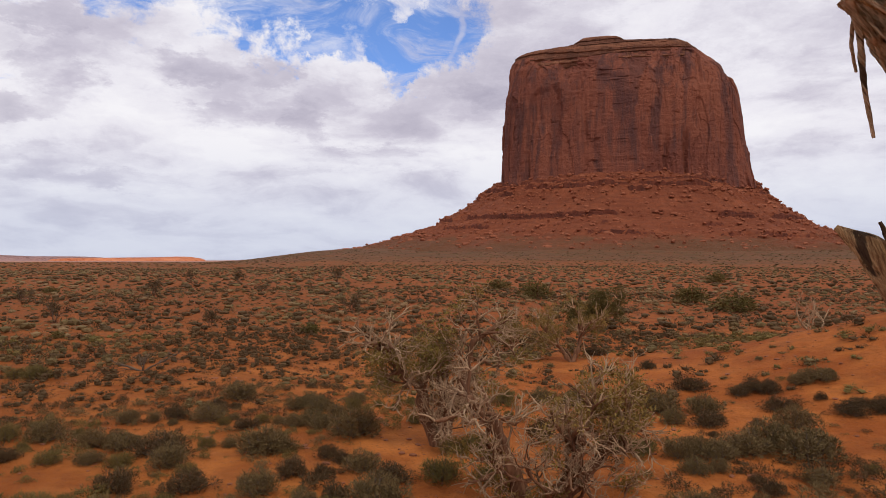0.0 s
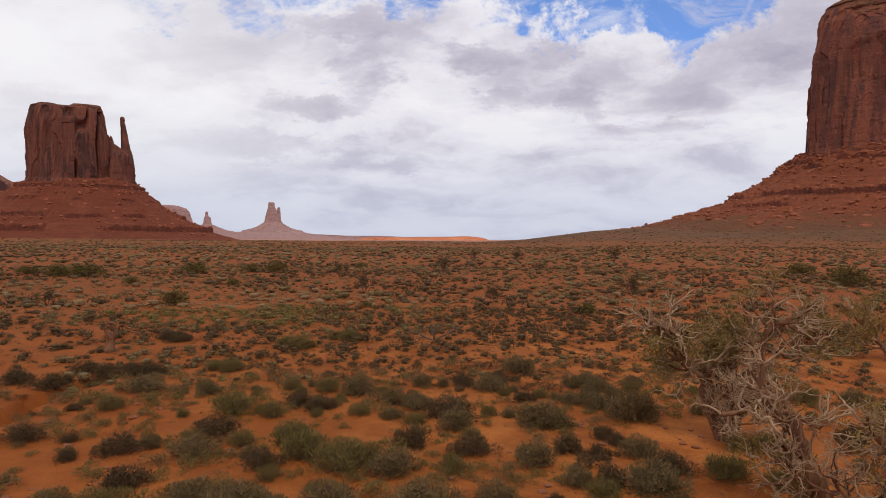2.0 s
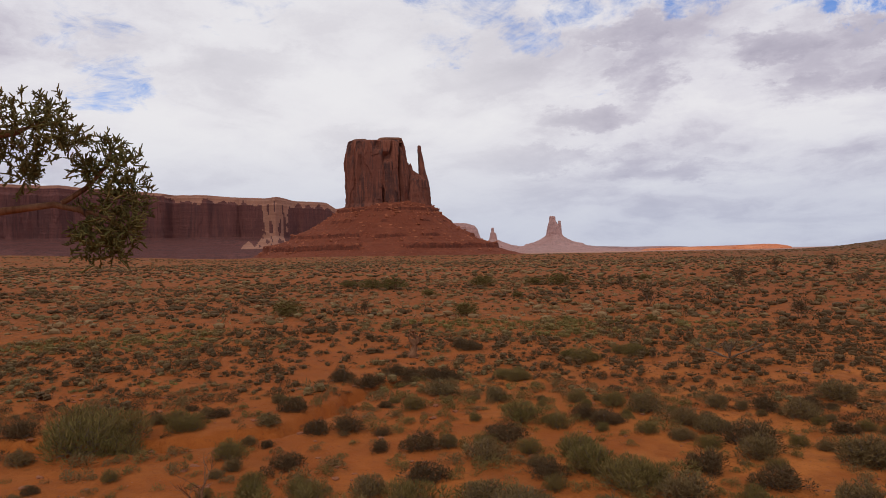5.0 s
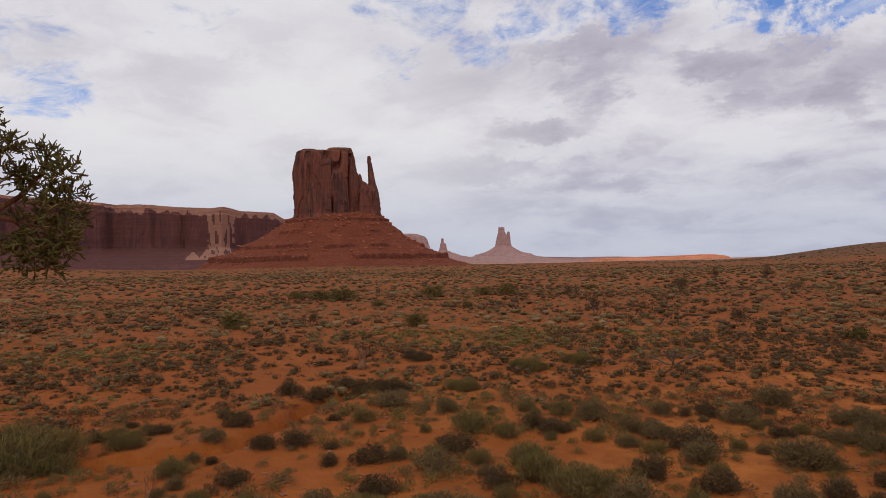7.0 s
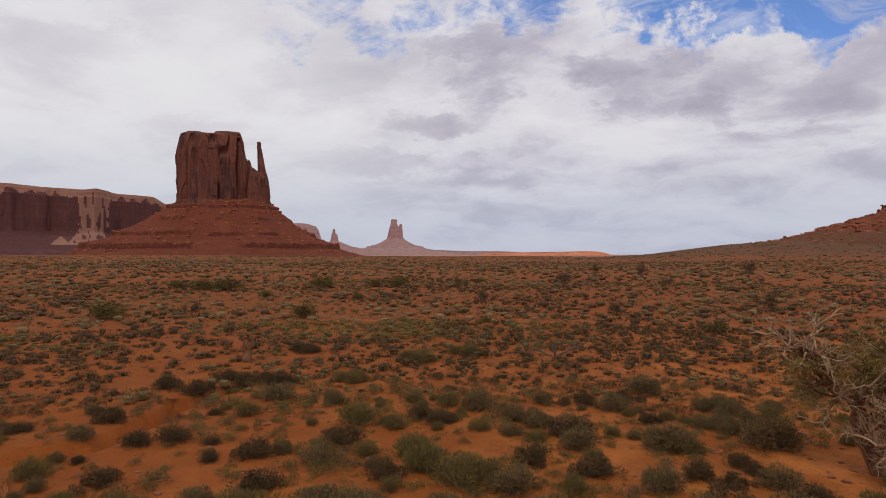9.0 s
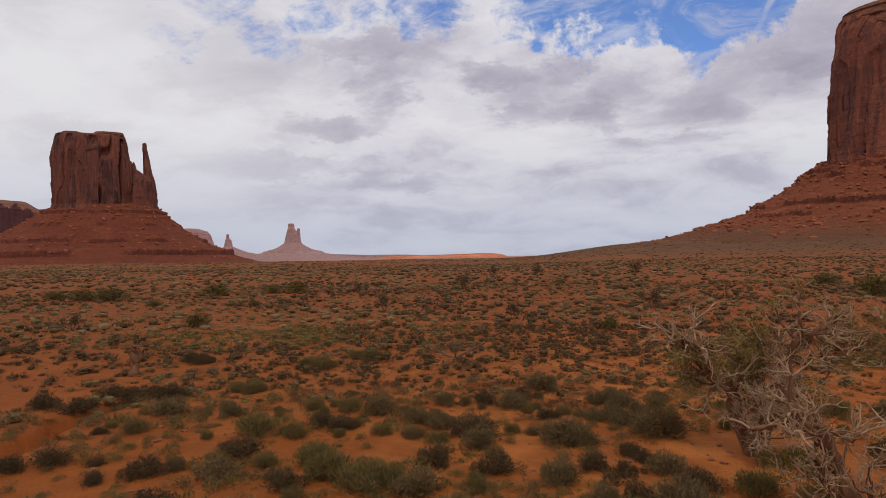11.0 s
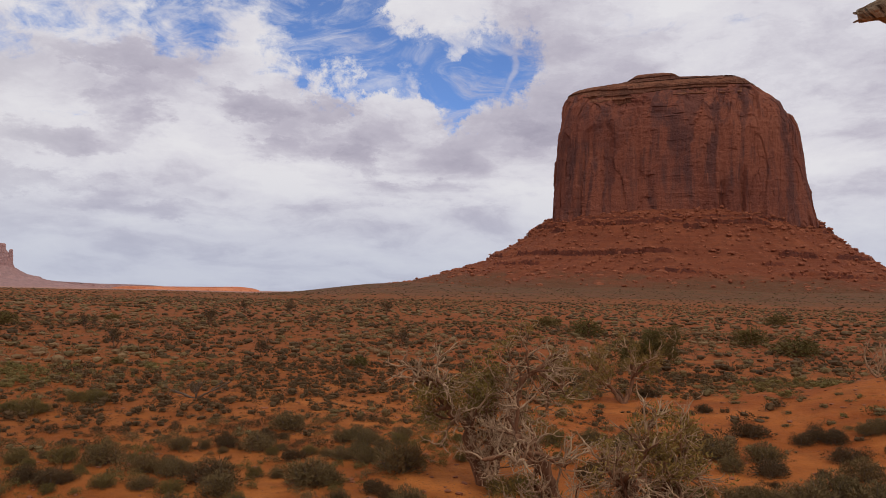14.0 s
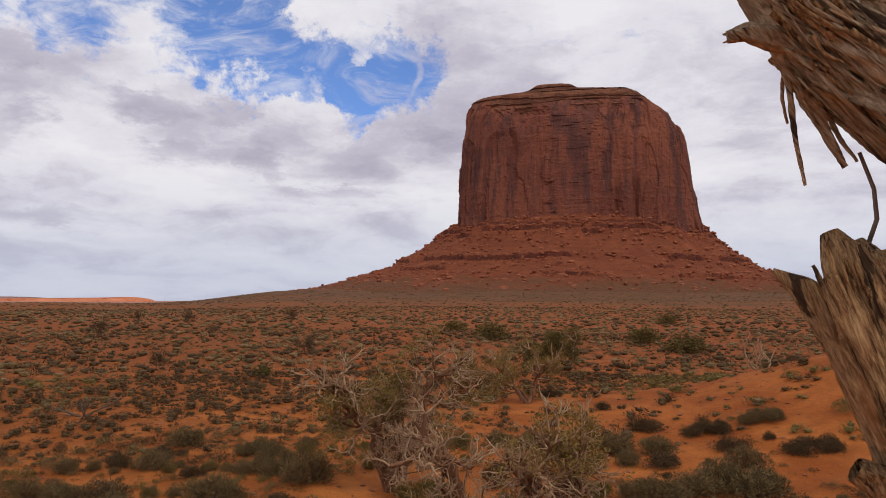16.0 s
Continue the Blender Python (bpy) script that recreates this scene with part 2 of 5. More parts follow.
def sand_material():
    m, w, sh = surface("red_sand", 0.95)
    p = position(w)
    r = w.vmath("LENGTH", p)
    broad = w.noise(p, 0.05, 4.0, 0.55)
    mottle = w.noise(p, 0.6, 6.0, 0.62)
    grain = w.noise(p, 7.0, 8.0, 0.7)
    crumbs = w.noise(p, 26.0, 4.0, 0.6)
    c = w.mix(w.range(mottle, 0.35, 0.68), (0.35, 0.098, 0.020), (0.62, 0.205, 0.046))
    c = w.mix(w.math("MULTIPLY", w.range(broad, 0.4, 0.65), 0.55), c, (0.38, 0.082, 0.016))
    c = w.mix(w.math("MULTIPLY", w.range(grain, 0.5, 0.75), 0.4), c, (0.23, 0.085, 0.04))
    c = w.mix(w.math("MULTIPLY", w.range(crumbs, 0.56, 0.68), 0.6), c, (0.13, 0.05, 0.026))
    c = w.mix(w.range(r, 14.0, 45.0, 0.0, 0.7), c, (0.29, 0.070, 0.018))
    # the sand is darker and redder to one side of the rise, in ragged tongues
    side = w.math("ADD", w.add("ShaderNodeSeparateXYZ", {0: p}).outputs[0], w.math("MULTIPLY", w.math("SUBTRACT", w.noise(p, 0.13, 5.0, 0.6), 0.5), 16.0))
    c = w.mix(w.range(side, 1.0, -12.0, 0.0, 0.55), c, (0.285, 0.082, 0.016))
    # litter and low dead growth between the bushes
    litter = w.noise(p, 1.6, 6.0, 0.68)
    c = w.mix(w.math("MULTIPLY", w.range(litter, 0.47, 0.60), w.range(r, 12.0, 45.0, 0.12, 0.65)), c, (0.135, 0.065, 0.026))
    # thin dry grass and low scrub that tints the plain farther out
    scrub = w.noise(w.scale(p, 1.0, 1.0, 0.0), 0.11, 8.0, 0.72)
    c = w.mix(w.math("MULTIPLY", w.range(scrub, 0.46, 0.6), w.range(r, 60.0, 330.0, 0.0, 0.6)), c, (0.19, 0.10, 0.036))
    x = w.add("ShaderNodeSeparateXYZ", {0: p})
    # the stony grey-brown apron of the great butte
    ragged = w.math("ADD", r, w.math("MULTIPLY", w.math("SUBTRACT", w.noise(p, 0.012, 5.0, 0.6), 0.5), 420.0))
    apron = w.math("MULTIPLY", w.range(ragged, 170.0, 420.0), w.range(w.math("ADD", x.outputs[0], w.math("MULTIPLY", x.outputs[1], 0.42)), -60.0, 60.0))
    stony = w.mix(w.range(w.noise(p, 0.09, 7.0, 0.7), 0.35, 0.65), (0.10, 0.07, 0.034), (0.20, 0.08, 0.04))
    c = w.mix(w.math("MULTIPLY", apron, 0.85), c, stony)
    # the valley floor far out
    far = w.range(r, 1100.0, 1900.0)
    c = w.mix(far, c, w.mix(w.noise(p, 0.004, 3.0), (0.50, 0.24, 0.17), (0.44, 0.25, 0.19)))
    tread = w.noise(p, 3.2, 5.0, 0.6, 0.5)
    h = w.math("ADD", w.math("ADD", mottle, w.math("MULTIPLY", tread, 0.8)), w.math("ADD", w.math("MULTIPLY", grain, 0.4), w.math("MULTIPLY", crumbs, 0.15)))
    finish(w, sh, c, h, 0.9, 0.13)
    return m


def leafy(name, a, b, dry, rough=0.85):
    """Small leaves: the tint goes from leaf to leaf and from plant to plant."""
    m, w, sh = surface(name, rough)
    leaf = w.add("ShaderNodeNewGeometry").outputs["Random Per Island"]
    plant = w.add("ShaderNodeObjectInfo").outputs["Random"]
    broad = w.noise(position(w), 0.9, 3.0)
    c = w.mix(leaf, a, b)
    c = w.mix(w.math("MULTIPLY", w.range(broad, 0.4, 0.65), 0.45), c, dry)
    c = w.mix(w.math("MULTIPLY", w.math("GREATER_THAN", leaf, 0.86), 0.8), c, dry)
    c = w.mix(w.math("MULTIPLY", plant, 0.4), c, dry)
    w.tree.links.new(c, sh.inputs["Base Color"])
    return m


def woody(name, a, b, grain_scale=30.0, distance=0.01, stretch=(1, 1, 0.12), crack=(0.03, 0.02, 0.015)):
    m, w, sh = surface(name, 0.85)
    p = w.add("ShaderNodeTexCoord").outputs["Object"]
    g = w.noise(w.scale(p, *stretch), grain_scale, 7.0, 0.65, 0.5)
    f = w.noise(p, grain_scale * 0.2, 4.0)
    c = w.mix(w.range(g, 0.3, 0.7), a, b)
    c = w.mix(w.math("MULTIPLY", w.range(f, 0.5, 0.7), 0.5), c, a)
    c = w.mix(w.range(g, 0.38, 0.30), c, crack)
    finish(w, sh, c, g, 0.8, distance)
    return m


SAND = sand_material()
SAGE_LEAF = leafy("grey_green_leaves", (0.105, 0.076, 0.032), (0.235, 0.166, 0.073), (0.20, 0.12, 0.050))
DARK_LEAF = leafy("dark_brown_green_leaves", (0.055, 0.035, 0.017), (0.125, 0.080, 0.038), (0.14, 0.080, 0.036))
GREEN_LEAF = leafy("olive_green_leaves", (0.105, 0.086, 0.026), (0.21, 0.165, 0.050), (0.21, 0.135, 0.05))
STRAW_LEAF = leafy("straw_coloured_tufts", (0.20, 0.13, 0.062), (0.33, 0.225, 0.11), (0.20, 0.10, 0.045))
STRAW_GREEN = leafy("yellow_olive_juniper_scales", (0.16, 0.115, 0.030), (0.295, 0.205, 0.055), (0.29, 0.175, 0.055))
JUNIPER_LEAF = leafy("juniper_scales", (0.07, 0.062, 0.018), (0.155, 0.125, 0.034), (0.18, 0.115, 0.038))
SPRAY_LEAF = leafy("near_juniper_scales", (0.085, 0.078, 0.024), (0.17, 0.145, 0.045), (0.20, 0.14, 0.05))
TWIG = woody("grey_brown_twigs", (0.10, 0.065, 0.042), (0.20, 0.15, 0.11), 20.0)
DEADWOOD = woody("silvery_dead_wood", (0.29, 0.175, 0.098), (0.53, 0.36, 0.22), 20.0)
JUNIPER_BARK = woody("red_brown_bark", (0.12, 0.052, 0.027), (0.28, 0.14, 0.075), 25.0)
STONE = rock("loose_sandstone", (0.42, 0.17, 0.09), (0.28, 0.105, 0.06), (0.17, 0.08, 0.055), 0.3, 0.02, 0.5)


# ---- noise and the lie of the land ----


def vnoise(x, y, z=0.0, seed=0):
    """Smooth value noise from 0 to 1 on arrays."""
    x, y, z = np.broadcast_arrays(np.asarray(x, float), np.asarray(y, float), np.asarray(z, float))
    xi, yi, zi = np.floor(x), np.floor(y), np.floor(z)
    fx, fy, fz = x - xi, y - yi, z - zi
    fx, fy, fz = (f * f * (3 - 2 * f) for f in (fx, fy, fz))

    def corner(a, b, c):
        h = ((xi + a).astype(np.int64) * 374761393 + (yi + b).astype(np.int64) * 668265263
             + (zi + c).astype(np.int64) * 2147483647 + seed * 974634777) & 0xFFFFFFFF
        h = ((h ^ (h >> 13)) * 1274126177) & 0xFFFFFFFF
        h = ((h ^ (h >> 16)) * 2246822519) & 0xFFFFFFFF
        return (h ^ (h >> 15)) / 4294967295.0

    out = 0.0
    for a in (0, 1):
        for b in (0, 1):
            for c in (0, 1):
                w = (fx if a else 1 - fx) * (fy if b else 1 - fy) * (fz if c else 1 - fz)
                out = out + w * corner(a, b, c)
    return out


def fbm(x, y, z=0.0, octaves=4, seed=0):
    x, y, z = np.asarray(x, float), np.asarray(y, float), np.asarray(z, float)
    total, amp, norm = 0.0, 1.0, 0.0
    for o in range(octaves):
        total = total + amp * vnoise(x, y, z, seed + o)
        norm += amp
        x, y, z, amp = x * 2.03 + 3.1, y * 2.03 + 1.7, z * 2.03 + 5.3, amp * 0.5
    return total / norm


def smooth(a, b, x):
    t = np.clip((np.asarray(x, float) - a) / (b - a), 0, 1)
    return t * t * (3 - 2 * t)


# the wash that winds across the sand, as a bank with its foot to the viewer's side
WASH = [(-13.6, 2.2), (-11.9, 3.9), (-11.3, 4.6), (-10.9, 6.1), (-11.4, 7.2), (-12.5, 8.8), (-12.9, 10.7)]


def wash_depth(x, y):
    best = np.full(np.shape(x), 1e9)
    for (ax, ay), (bx, by) in zip(WASH[:-1], WASH[1:]):
        dx, dy = bx - ax, by - ay
        t = np.clip(((x - ax) * dx + (y - ay) * dy) / (dx * dx + dy * dy), 0, 1)
        best = np.minimum(best, np.hypot(x - ax - t * dx, y - ay - t * dy))
    wob = 0.34 * (fbm(x * 1.7, y * 1.7, 0, 3, 71) - 0.5)
    return 1 - smooth(0.12, 0.36, best + wob)


def ground_z(x, y, fine=True):
    """Height of the land: a brushy plain, a sandy rise to one side, the apron of the great butte."""
    x, y = np.asarray(x, float), np.asarray(y, float)
    r = np.hypot(x, y)
    az = np.degrees(np.arctan2(-x, y))
    z = 1.55 * np.exp(-(r / 2.6) ** 2)
    # sandy rise
    z = z + 2.3 * np.exp(-((x - 14.7) ** 2 + (y - 16.4) ** 2) / 36.0)
    # apron below the great butte, low ridge running out from it
    side = 1 - smooth(4, 21, az)
    z = z + side * (1 - smooth(60, 110, np.abs(az + 15))) * 9.0 * smooth(120, 640, r)
    z = z + 7.0 * np.exp(-((az - 9) / 6.0) ** 2) * smooth(250, 620, r) * (1 - smooth(900, 1500, r)) * 0.55
    # gentle rise to the long mesa
    z = z + 5.5 * smooth(63, 82, az) * smooth(150, 520, r)
    # the plain falls away to the valley
    z = z - 14.0 * smooth(520, 1300, r) * (1 - side)
    if fine:
        near = 1 - smooth(60, 200, r)
        z = z + 0.22 * (fbm(x / 9, y / 9, 0, 3, 11) - 0.5) * near * smooth(4, 9, r)
        z = z + 0.10 * (fbm(x / 1.3, y / 1.3, 0, 3, 12) - 0.5) * near
        z = z + 2.0 * (fbm(x / 90, y / 90, 0, 3, 13) - 0.5) * smooth(90, 260, r)
        z = z + 9.0 * (fbm(x / 130, y / 130, 0, 4, 14) - 0.5) * side * smooth(230, 520, r)
        z = z - 0.32 * wash_depth(x, y) * (r < 40)
    return z


# ---- building helpers ----
def mesh_from(name, verts, faces, material=None, flat=False):
    """A mesh from arrays; faces are an (n, 3) or (n, 4) array."""
    me = bpy.data.meshes.new(name)
    verts, faces = np.asarray(verts, np.float32), np.asarray(faces, np.int32)
    me.vertices.add(len(verts))
    me.vertices.foreach_set("co", verts.ravel())
    k = faces.shape[1]
    me.loops.add(faces.size)
    me.loops.foreach_set("vertex_index", faces.ravel())
    me.polygons.add(len(faces))
    me.polygons.foreach_set("loop_start", np.arange(0, faces.size, k, dtype=np.int32))
    me.polygons.foreach_set("use_smooth", np.full(len(faces), not flat))
    me.update(calc_edges=True)
    if material:
        me.materials.append(material)
    return me


def part(name, me, parent, label=""):
    ob = new(name, me)
    ob.parent = parent
    return tagged(ob, label)


def thing(name, where, label, category, group="", kind=""):
    ob = new(name)
    ob.location = where
    ob.empty_display_size = 0.2
    return tagged(ob, label, category, group, kind)


def grid_faces(rows, cols, wrap=False):
    c = cols if wrap else cols - 1
    i, j = np.meshgrid(np.arange(rows - 1), np.arange(c), indexing="ij")
    k = (j + 1) % cols
    return np.stack([i * cols + j, i * cols + k, (i + 1) * cols + k, (i + 1) * cols + j], -1).reshape(-1, 4)


class Soup:
    """Gathers loose pieces into one mesh."""

    def __init__(self):
        self.v, self.f, self.count = [], [], 0

    def add(self, verts, faces):
        self.v.append(np.asarray(verts, float))
        self.f.append(np.asarray(faces, int) + self.count)
        self.count += len(verts)

    def mesh(self, name, material, flat=False):
        return mesh_from(name, np.concatenate(self.v), np.concatenate(self.f), material, flat)


# ---- the ground: one sheet to the horizon ----
def build_ground():
    az = np.concatenate([np.linspace(-46, 92, 560), np.linspace(92, 314, 70)[1:-1]])
    r = np.concatenate([[0.02, 0.5, 1.0, 1.5, 2.0, 2.5, 3.0, 3.5, 4.0], np.geomspace(4.4, 40, 190), np.geomspace(40.7, 4800, 140)])
    A, R = np.meshgrid(np.radians(az), r)
    x, y = -np.sin(A) * R, np.cos(A) * R
    v = np.stack([x, y, ground_z(x, y)], -1).reshape(-1, 3)
    f = grid_faces(len(r), len(az), wrap=True)
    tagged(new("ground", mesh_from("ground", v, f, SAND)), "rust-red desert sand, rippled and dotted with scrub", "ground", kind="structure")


build_ground()


# ---- buttes ----
def loft(profile, rows, cols, corner=0.62, seed=0, flute=4.0, ledge=1.5, rough=1.0, lean=0.0, crack=0.0, bedding=6.5):
    """A rock mass from its profile: rows of height, reach to the left, to the right, and half depth.
    flute: depth of the upright ribs, ledge: of the level beds, crack: of the clefts."""
    prof = np.array(profile, float)
    z = np.interp(np.linspace(0, 1, rows), np.linspace(0, 1, len(prof)), prof[:, 0])
    # even steps along the profile's own length
    seg = np.concatenate([[0], np.cumsum(np.hypot(np.diff(prof[:, 0]), np.abs(np.diff(prof[:, 1])) * 0.6 + np.abs(np.diff(prof[:, 2])) * 0.6))])
    s = np.linspace(0, seg[-1], rows)
    z, left, right, deep = (np.interp(s, seg, prof[:, k]) for k in range(4))
    th = np.linspace(0, 2 * np.pi, cols, endpoint=False)
    c, t = np.cos(th), np.sin(th)
    cx, ty = np.sign(c) * np.abs(c) ** corner, np.sign(t) * np.abs(t) ** corner
    mid, half = (left + right)[:, None] / 2, (right - left)[:, None] / 2
    x, y = mid + half * cx, deep[:, None] * ty
    zz = np.repeat(z[:, None], cols, 1)
    # outward way
    nx, ny = cx * deep.max(), ty * half.max()
    ln = np.hypot(nx, ny) + 1e-9
    nx, ny = nx / ln, ny / ln
    ref_x, ref_y = x, y
    ribs = 1 - np.abs(2 * fbm(ref_x / 26 + zz / 900, ref_y / 26, zz / 240, 3, seed) - 1) * 2
    ribs2 = fbm(ref_x / 9, ref_y / 9, zz / 70, 3, seed + 5) - 0.5
    slab = np.round(vnoise(ref_x / 17, ref_y / 17, zz / 85, seed + 9) * 3) / 3 - 0.5
    slab = slab + 0.55 * (np.round(vnoise(ref_x / 6.5, ref_y / 6.5, zz / 48, seed + 10) * 3) / 3 - 0.5)
    bed = np.round(vnoise(zz / bedding, ref_x / 160, ref_y / 160, seed + 3) * 2.5) / 2.5 - 0.5
    grain = fbm(x / 4, y / 4, zz / 4, 3, seed + 21) - 0.5
    cleft = smooth(0.78, 0.93, 1 - np.abs(2 * vnoise(ref_x / 21 + zz / 1500, ref_y / 21, zz / 300, seed + 31) - 1)) * smooth(0.35, 0.6, vnoise(ref_x / 40, ref_y / 40, zz / 60, seed + 33))
    fade = np.minimum(1, np.minimum(half, deep[:, None]) / (6 * flute + 1))
    push = (flute * (0.4 * (ribs - 0.6) + 0.55 * ribs2 + 0.85 * slab) - crack * cleft) * fade + ledge * bed + rough * grain
    x, y = x + nx * push + lean * (zz - z[0]), y + ny * push
    zz = zz + rough * 0.5 * grain
    return np.stack([x, y, zz], -1).reshape(-1, 3), grid_faces(rows, cols, wrap=True)


def slope(profile, rows, cols, seed=0, ledges=(), gully=5.0, rough=1.2):
    """The skirt of broken shale below a cliff, with hard beds that stand out as broken ledges."""
    prof = np.array(profile, float)
    s = np.linspace(0, 1, rows)
    k = np.linspace(0, 1, len(prof))
    z, left, right, deep = (np.interp(s, k, prof[:, j]) for j in range(4))
    th = np.linspace(0, 2 * np.pi, cols, endpoint=False)
    cx, ty = np.cos(th), np.sin(th)
    mid, half = (left + right)[:, None] / 2, (right - left)[:, None] / 2
    x, y = mid + half * cx, deep[:, None] * ty
    zz = np.repeat(z[:, None], cols, 1)
    reach = smooth(0, 0.25, s)[:, None]
    rills = 1 - np.abs(2 * fbm(np.cos(th)[None] * 9, np.sin(th)[None] * 9, zz / 160, 3, seed) - 1)
    zz = zz + reach * gully * (rills - 0.95) + rough * (fbm(x / 7, y / 7, 0, 4, seed + 2) - 0.5) * 3.2
    for height, thick, keep in ledges:
        wander = height + 3.0 * (fbm(cx[None] * 3, ty[None] * 3, 0, 2, seed + 7) - 0.5) * 2
        there = smooth(1 - keep, 1 - keep + 0.12, vnoise(cx[None] * 7 + height, ty[None] * 7, 0, seed + 8))
        up = smooth(-0.6, 0.6, zz - wander)
        # above the bed the slope is held up, below it is worn back
        lift = thick * (np.exp(-np.clip(zz - wander, 0, None) / (thick * 1.6)) * up) * there
        teeth = 0.6 + 0.8 * vnoise(x / 5, y / 5, 0, seed + 12)
        zz = zz + lift * teeth
    return np.stack([x, y, zz], -1).reshape(-1, 3), grid_faces(rows, cols, wrap=True)


def bedded(me):
    """Give the steep faces of a slope the dark hard beds that make them steep."""
    me.materials.append(LEDGE)
    nz = np.empty(len(me.polygons) * 3, np.float32)
    me.polygons.foreach_get("normal", nz)
    steep = np.abs(nz.reshape(-1, 3)[:, 2]) < 0.56
    me.polygons.foreach_set("material_index", steep.astype(np.int32))
    return me


def boulder_shape(seed):
    bm = bmesh.new()
    bmesh.ops.create_icosphere(bm, subdivisions=1, radius=1.0)
    rnd = random.Random(seed)
    for v in bm.verts:
        v.co *= rnd.uniform(0.7, 1.2)
        v.co.z *= 0.75
    v = np.array([q.co[:] for q in bm.verts])
    f = np.array([[q.index for q in g.verts] for g in bm.faces])
    bm.free()
    return v, f


BOULDERS = [boulder_shape(k) for k in range(6)]


def turn_z(a):
    return np.array([[math.cos(a), -math.sin(a), 0], [math.sin(a), math.cos(a), 0], [0, 0, 1]])


def scatter_boulders(on, count, small, large, seed, keep):
    """Broken blocks lying on the points of a slope."""
    rnd = random.Random(seed)
    soup = Soup()
    pts = on[keep(on)]
    for _ in range(count):
        p = pts[rnd.randrange(len(pts))]
        v, f = BOULDERS[rnd.randrange(6)]
        size = small + (large - small) * rnd.random() ** 3.5
        m = turn_z(rnd.uniform(0, 6.28)) * np.array([rnd.uniform(0.7, 1.5), rnd.uniform(0.6, 1.0), rnd.uniform(0.6, 1.0)]) * size
        soup.add(v @ m.T + p + np.array([rnd.uniform(-3, 3), rnd.uniform(-3, 3), 0.2 * size]), f)
    return soup


def stand(az, dist, z=0.0):
    a = radians(az)
    return (-math.sin(a) * dist, math.cos(a) * dist, z)


def butte(label, az, dist, name="butte"):
    ob = thing(name, stand(az, dist), label, "butte")
    ob.rotation_euler = (0, 0, radians(az))
    return ob


def great_butte():
    b = butte("massive flat-topped red sandstone butte on a shale slope", -14.9, 900)
    cliff = [(88, -158, 157, 70), (107, -154, 152, 67), (137, -153, 148, 65), (184, -151, 141, 62), (211, -150, 136, 60), (225, -148, 131, 57), (238, -146, 123, 53), (250, -146, 111, 47), (258, -145, 102, 42), (266, -142, 92, 36)]
    part("cliff", mesh_from("cliff", *loft(cliff, 200, 640, 0.5, 3, 6.0, 0.6, 1.4, 0, 4.5), CLIFF, True), b, "sheer fluted red cliff with dark varnish streaks")
    cap = [(248, -143, 108, 43), (256, -143, 104, 43), (262, -142, 97, 41), (267, -141, 90, 38), (271, -139, 87, 36), (275, -132, 84, 33), (278, -125, 81, 31), (280, -105, 77, 27), (282, -94, 70, 24), (285, -68, 30, 20), (287, -63, 4, 17), (292, -55, -2, 13), (295, -50, -8, 10), (296.5, -44, -20, 2)]
    part("cap", mesh_from("cap", *loft(cap, 110, 560, 0.6, 8, 3.0, 5.0, 2.0, bedding=3.4), CAP, True), b, "thin-bedded dark caprock in ledges")
    slab = [(268, 20, 72, 24), (272, 14, 78, 25), (277, 18, 80, 21), (279.5, 24, 75, 16), (281, 34, 62, 6)]
    part("slab", mesh_from("slab", *loft(slab, 30, 200, 0.6, 12, 1.0, 1.5, 1.0), CAP, True), b, "rounded summit slab")
    skirt = [(118, -146, 138, 52), (106, -157, 147, 72), (97, -172, 157, 88), (88, -188, 168, 100), (78, -197, 180, 114), (57, -233, 205, 152), (46, -250, 220, 172), (33, -292, 248, 205), (26, -314, 268, 228), (16, -354, 310, 280), (6, -425, 395, 360), (-6, -480, 470, 430)]
    v, f = slope(skirt, 240, 620, 41, ((96, 3.5, 0.6), (90, 5.0, 0.6), (82, 5.0, 0.35), (66, 3.5, 0.3), (50, 5.0, 0.5), (38, 4.0, 0.4), (28, 3.5, 0.5)), 6.0, 1.3)
    part("talus", bedded(mesh_from("talus", v, f, TALUS, True)), b, "brick-red talus slope with broken ledges")
    soup = scatter_boulders(v, 6500, 0.5, 3.6, 5, lambda p: (p[:, 1] < 40) & (p[:, 2] > 12) & (p[:, 2] < 116))
    tagged(part("boulder", soup.mesh("boulder", BLOCKS, True), b, "fallen sandstone blocks"), kind="stuff")


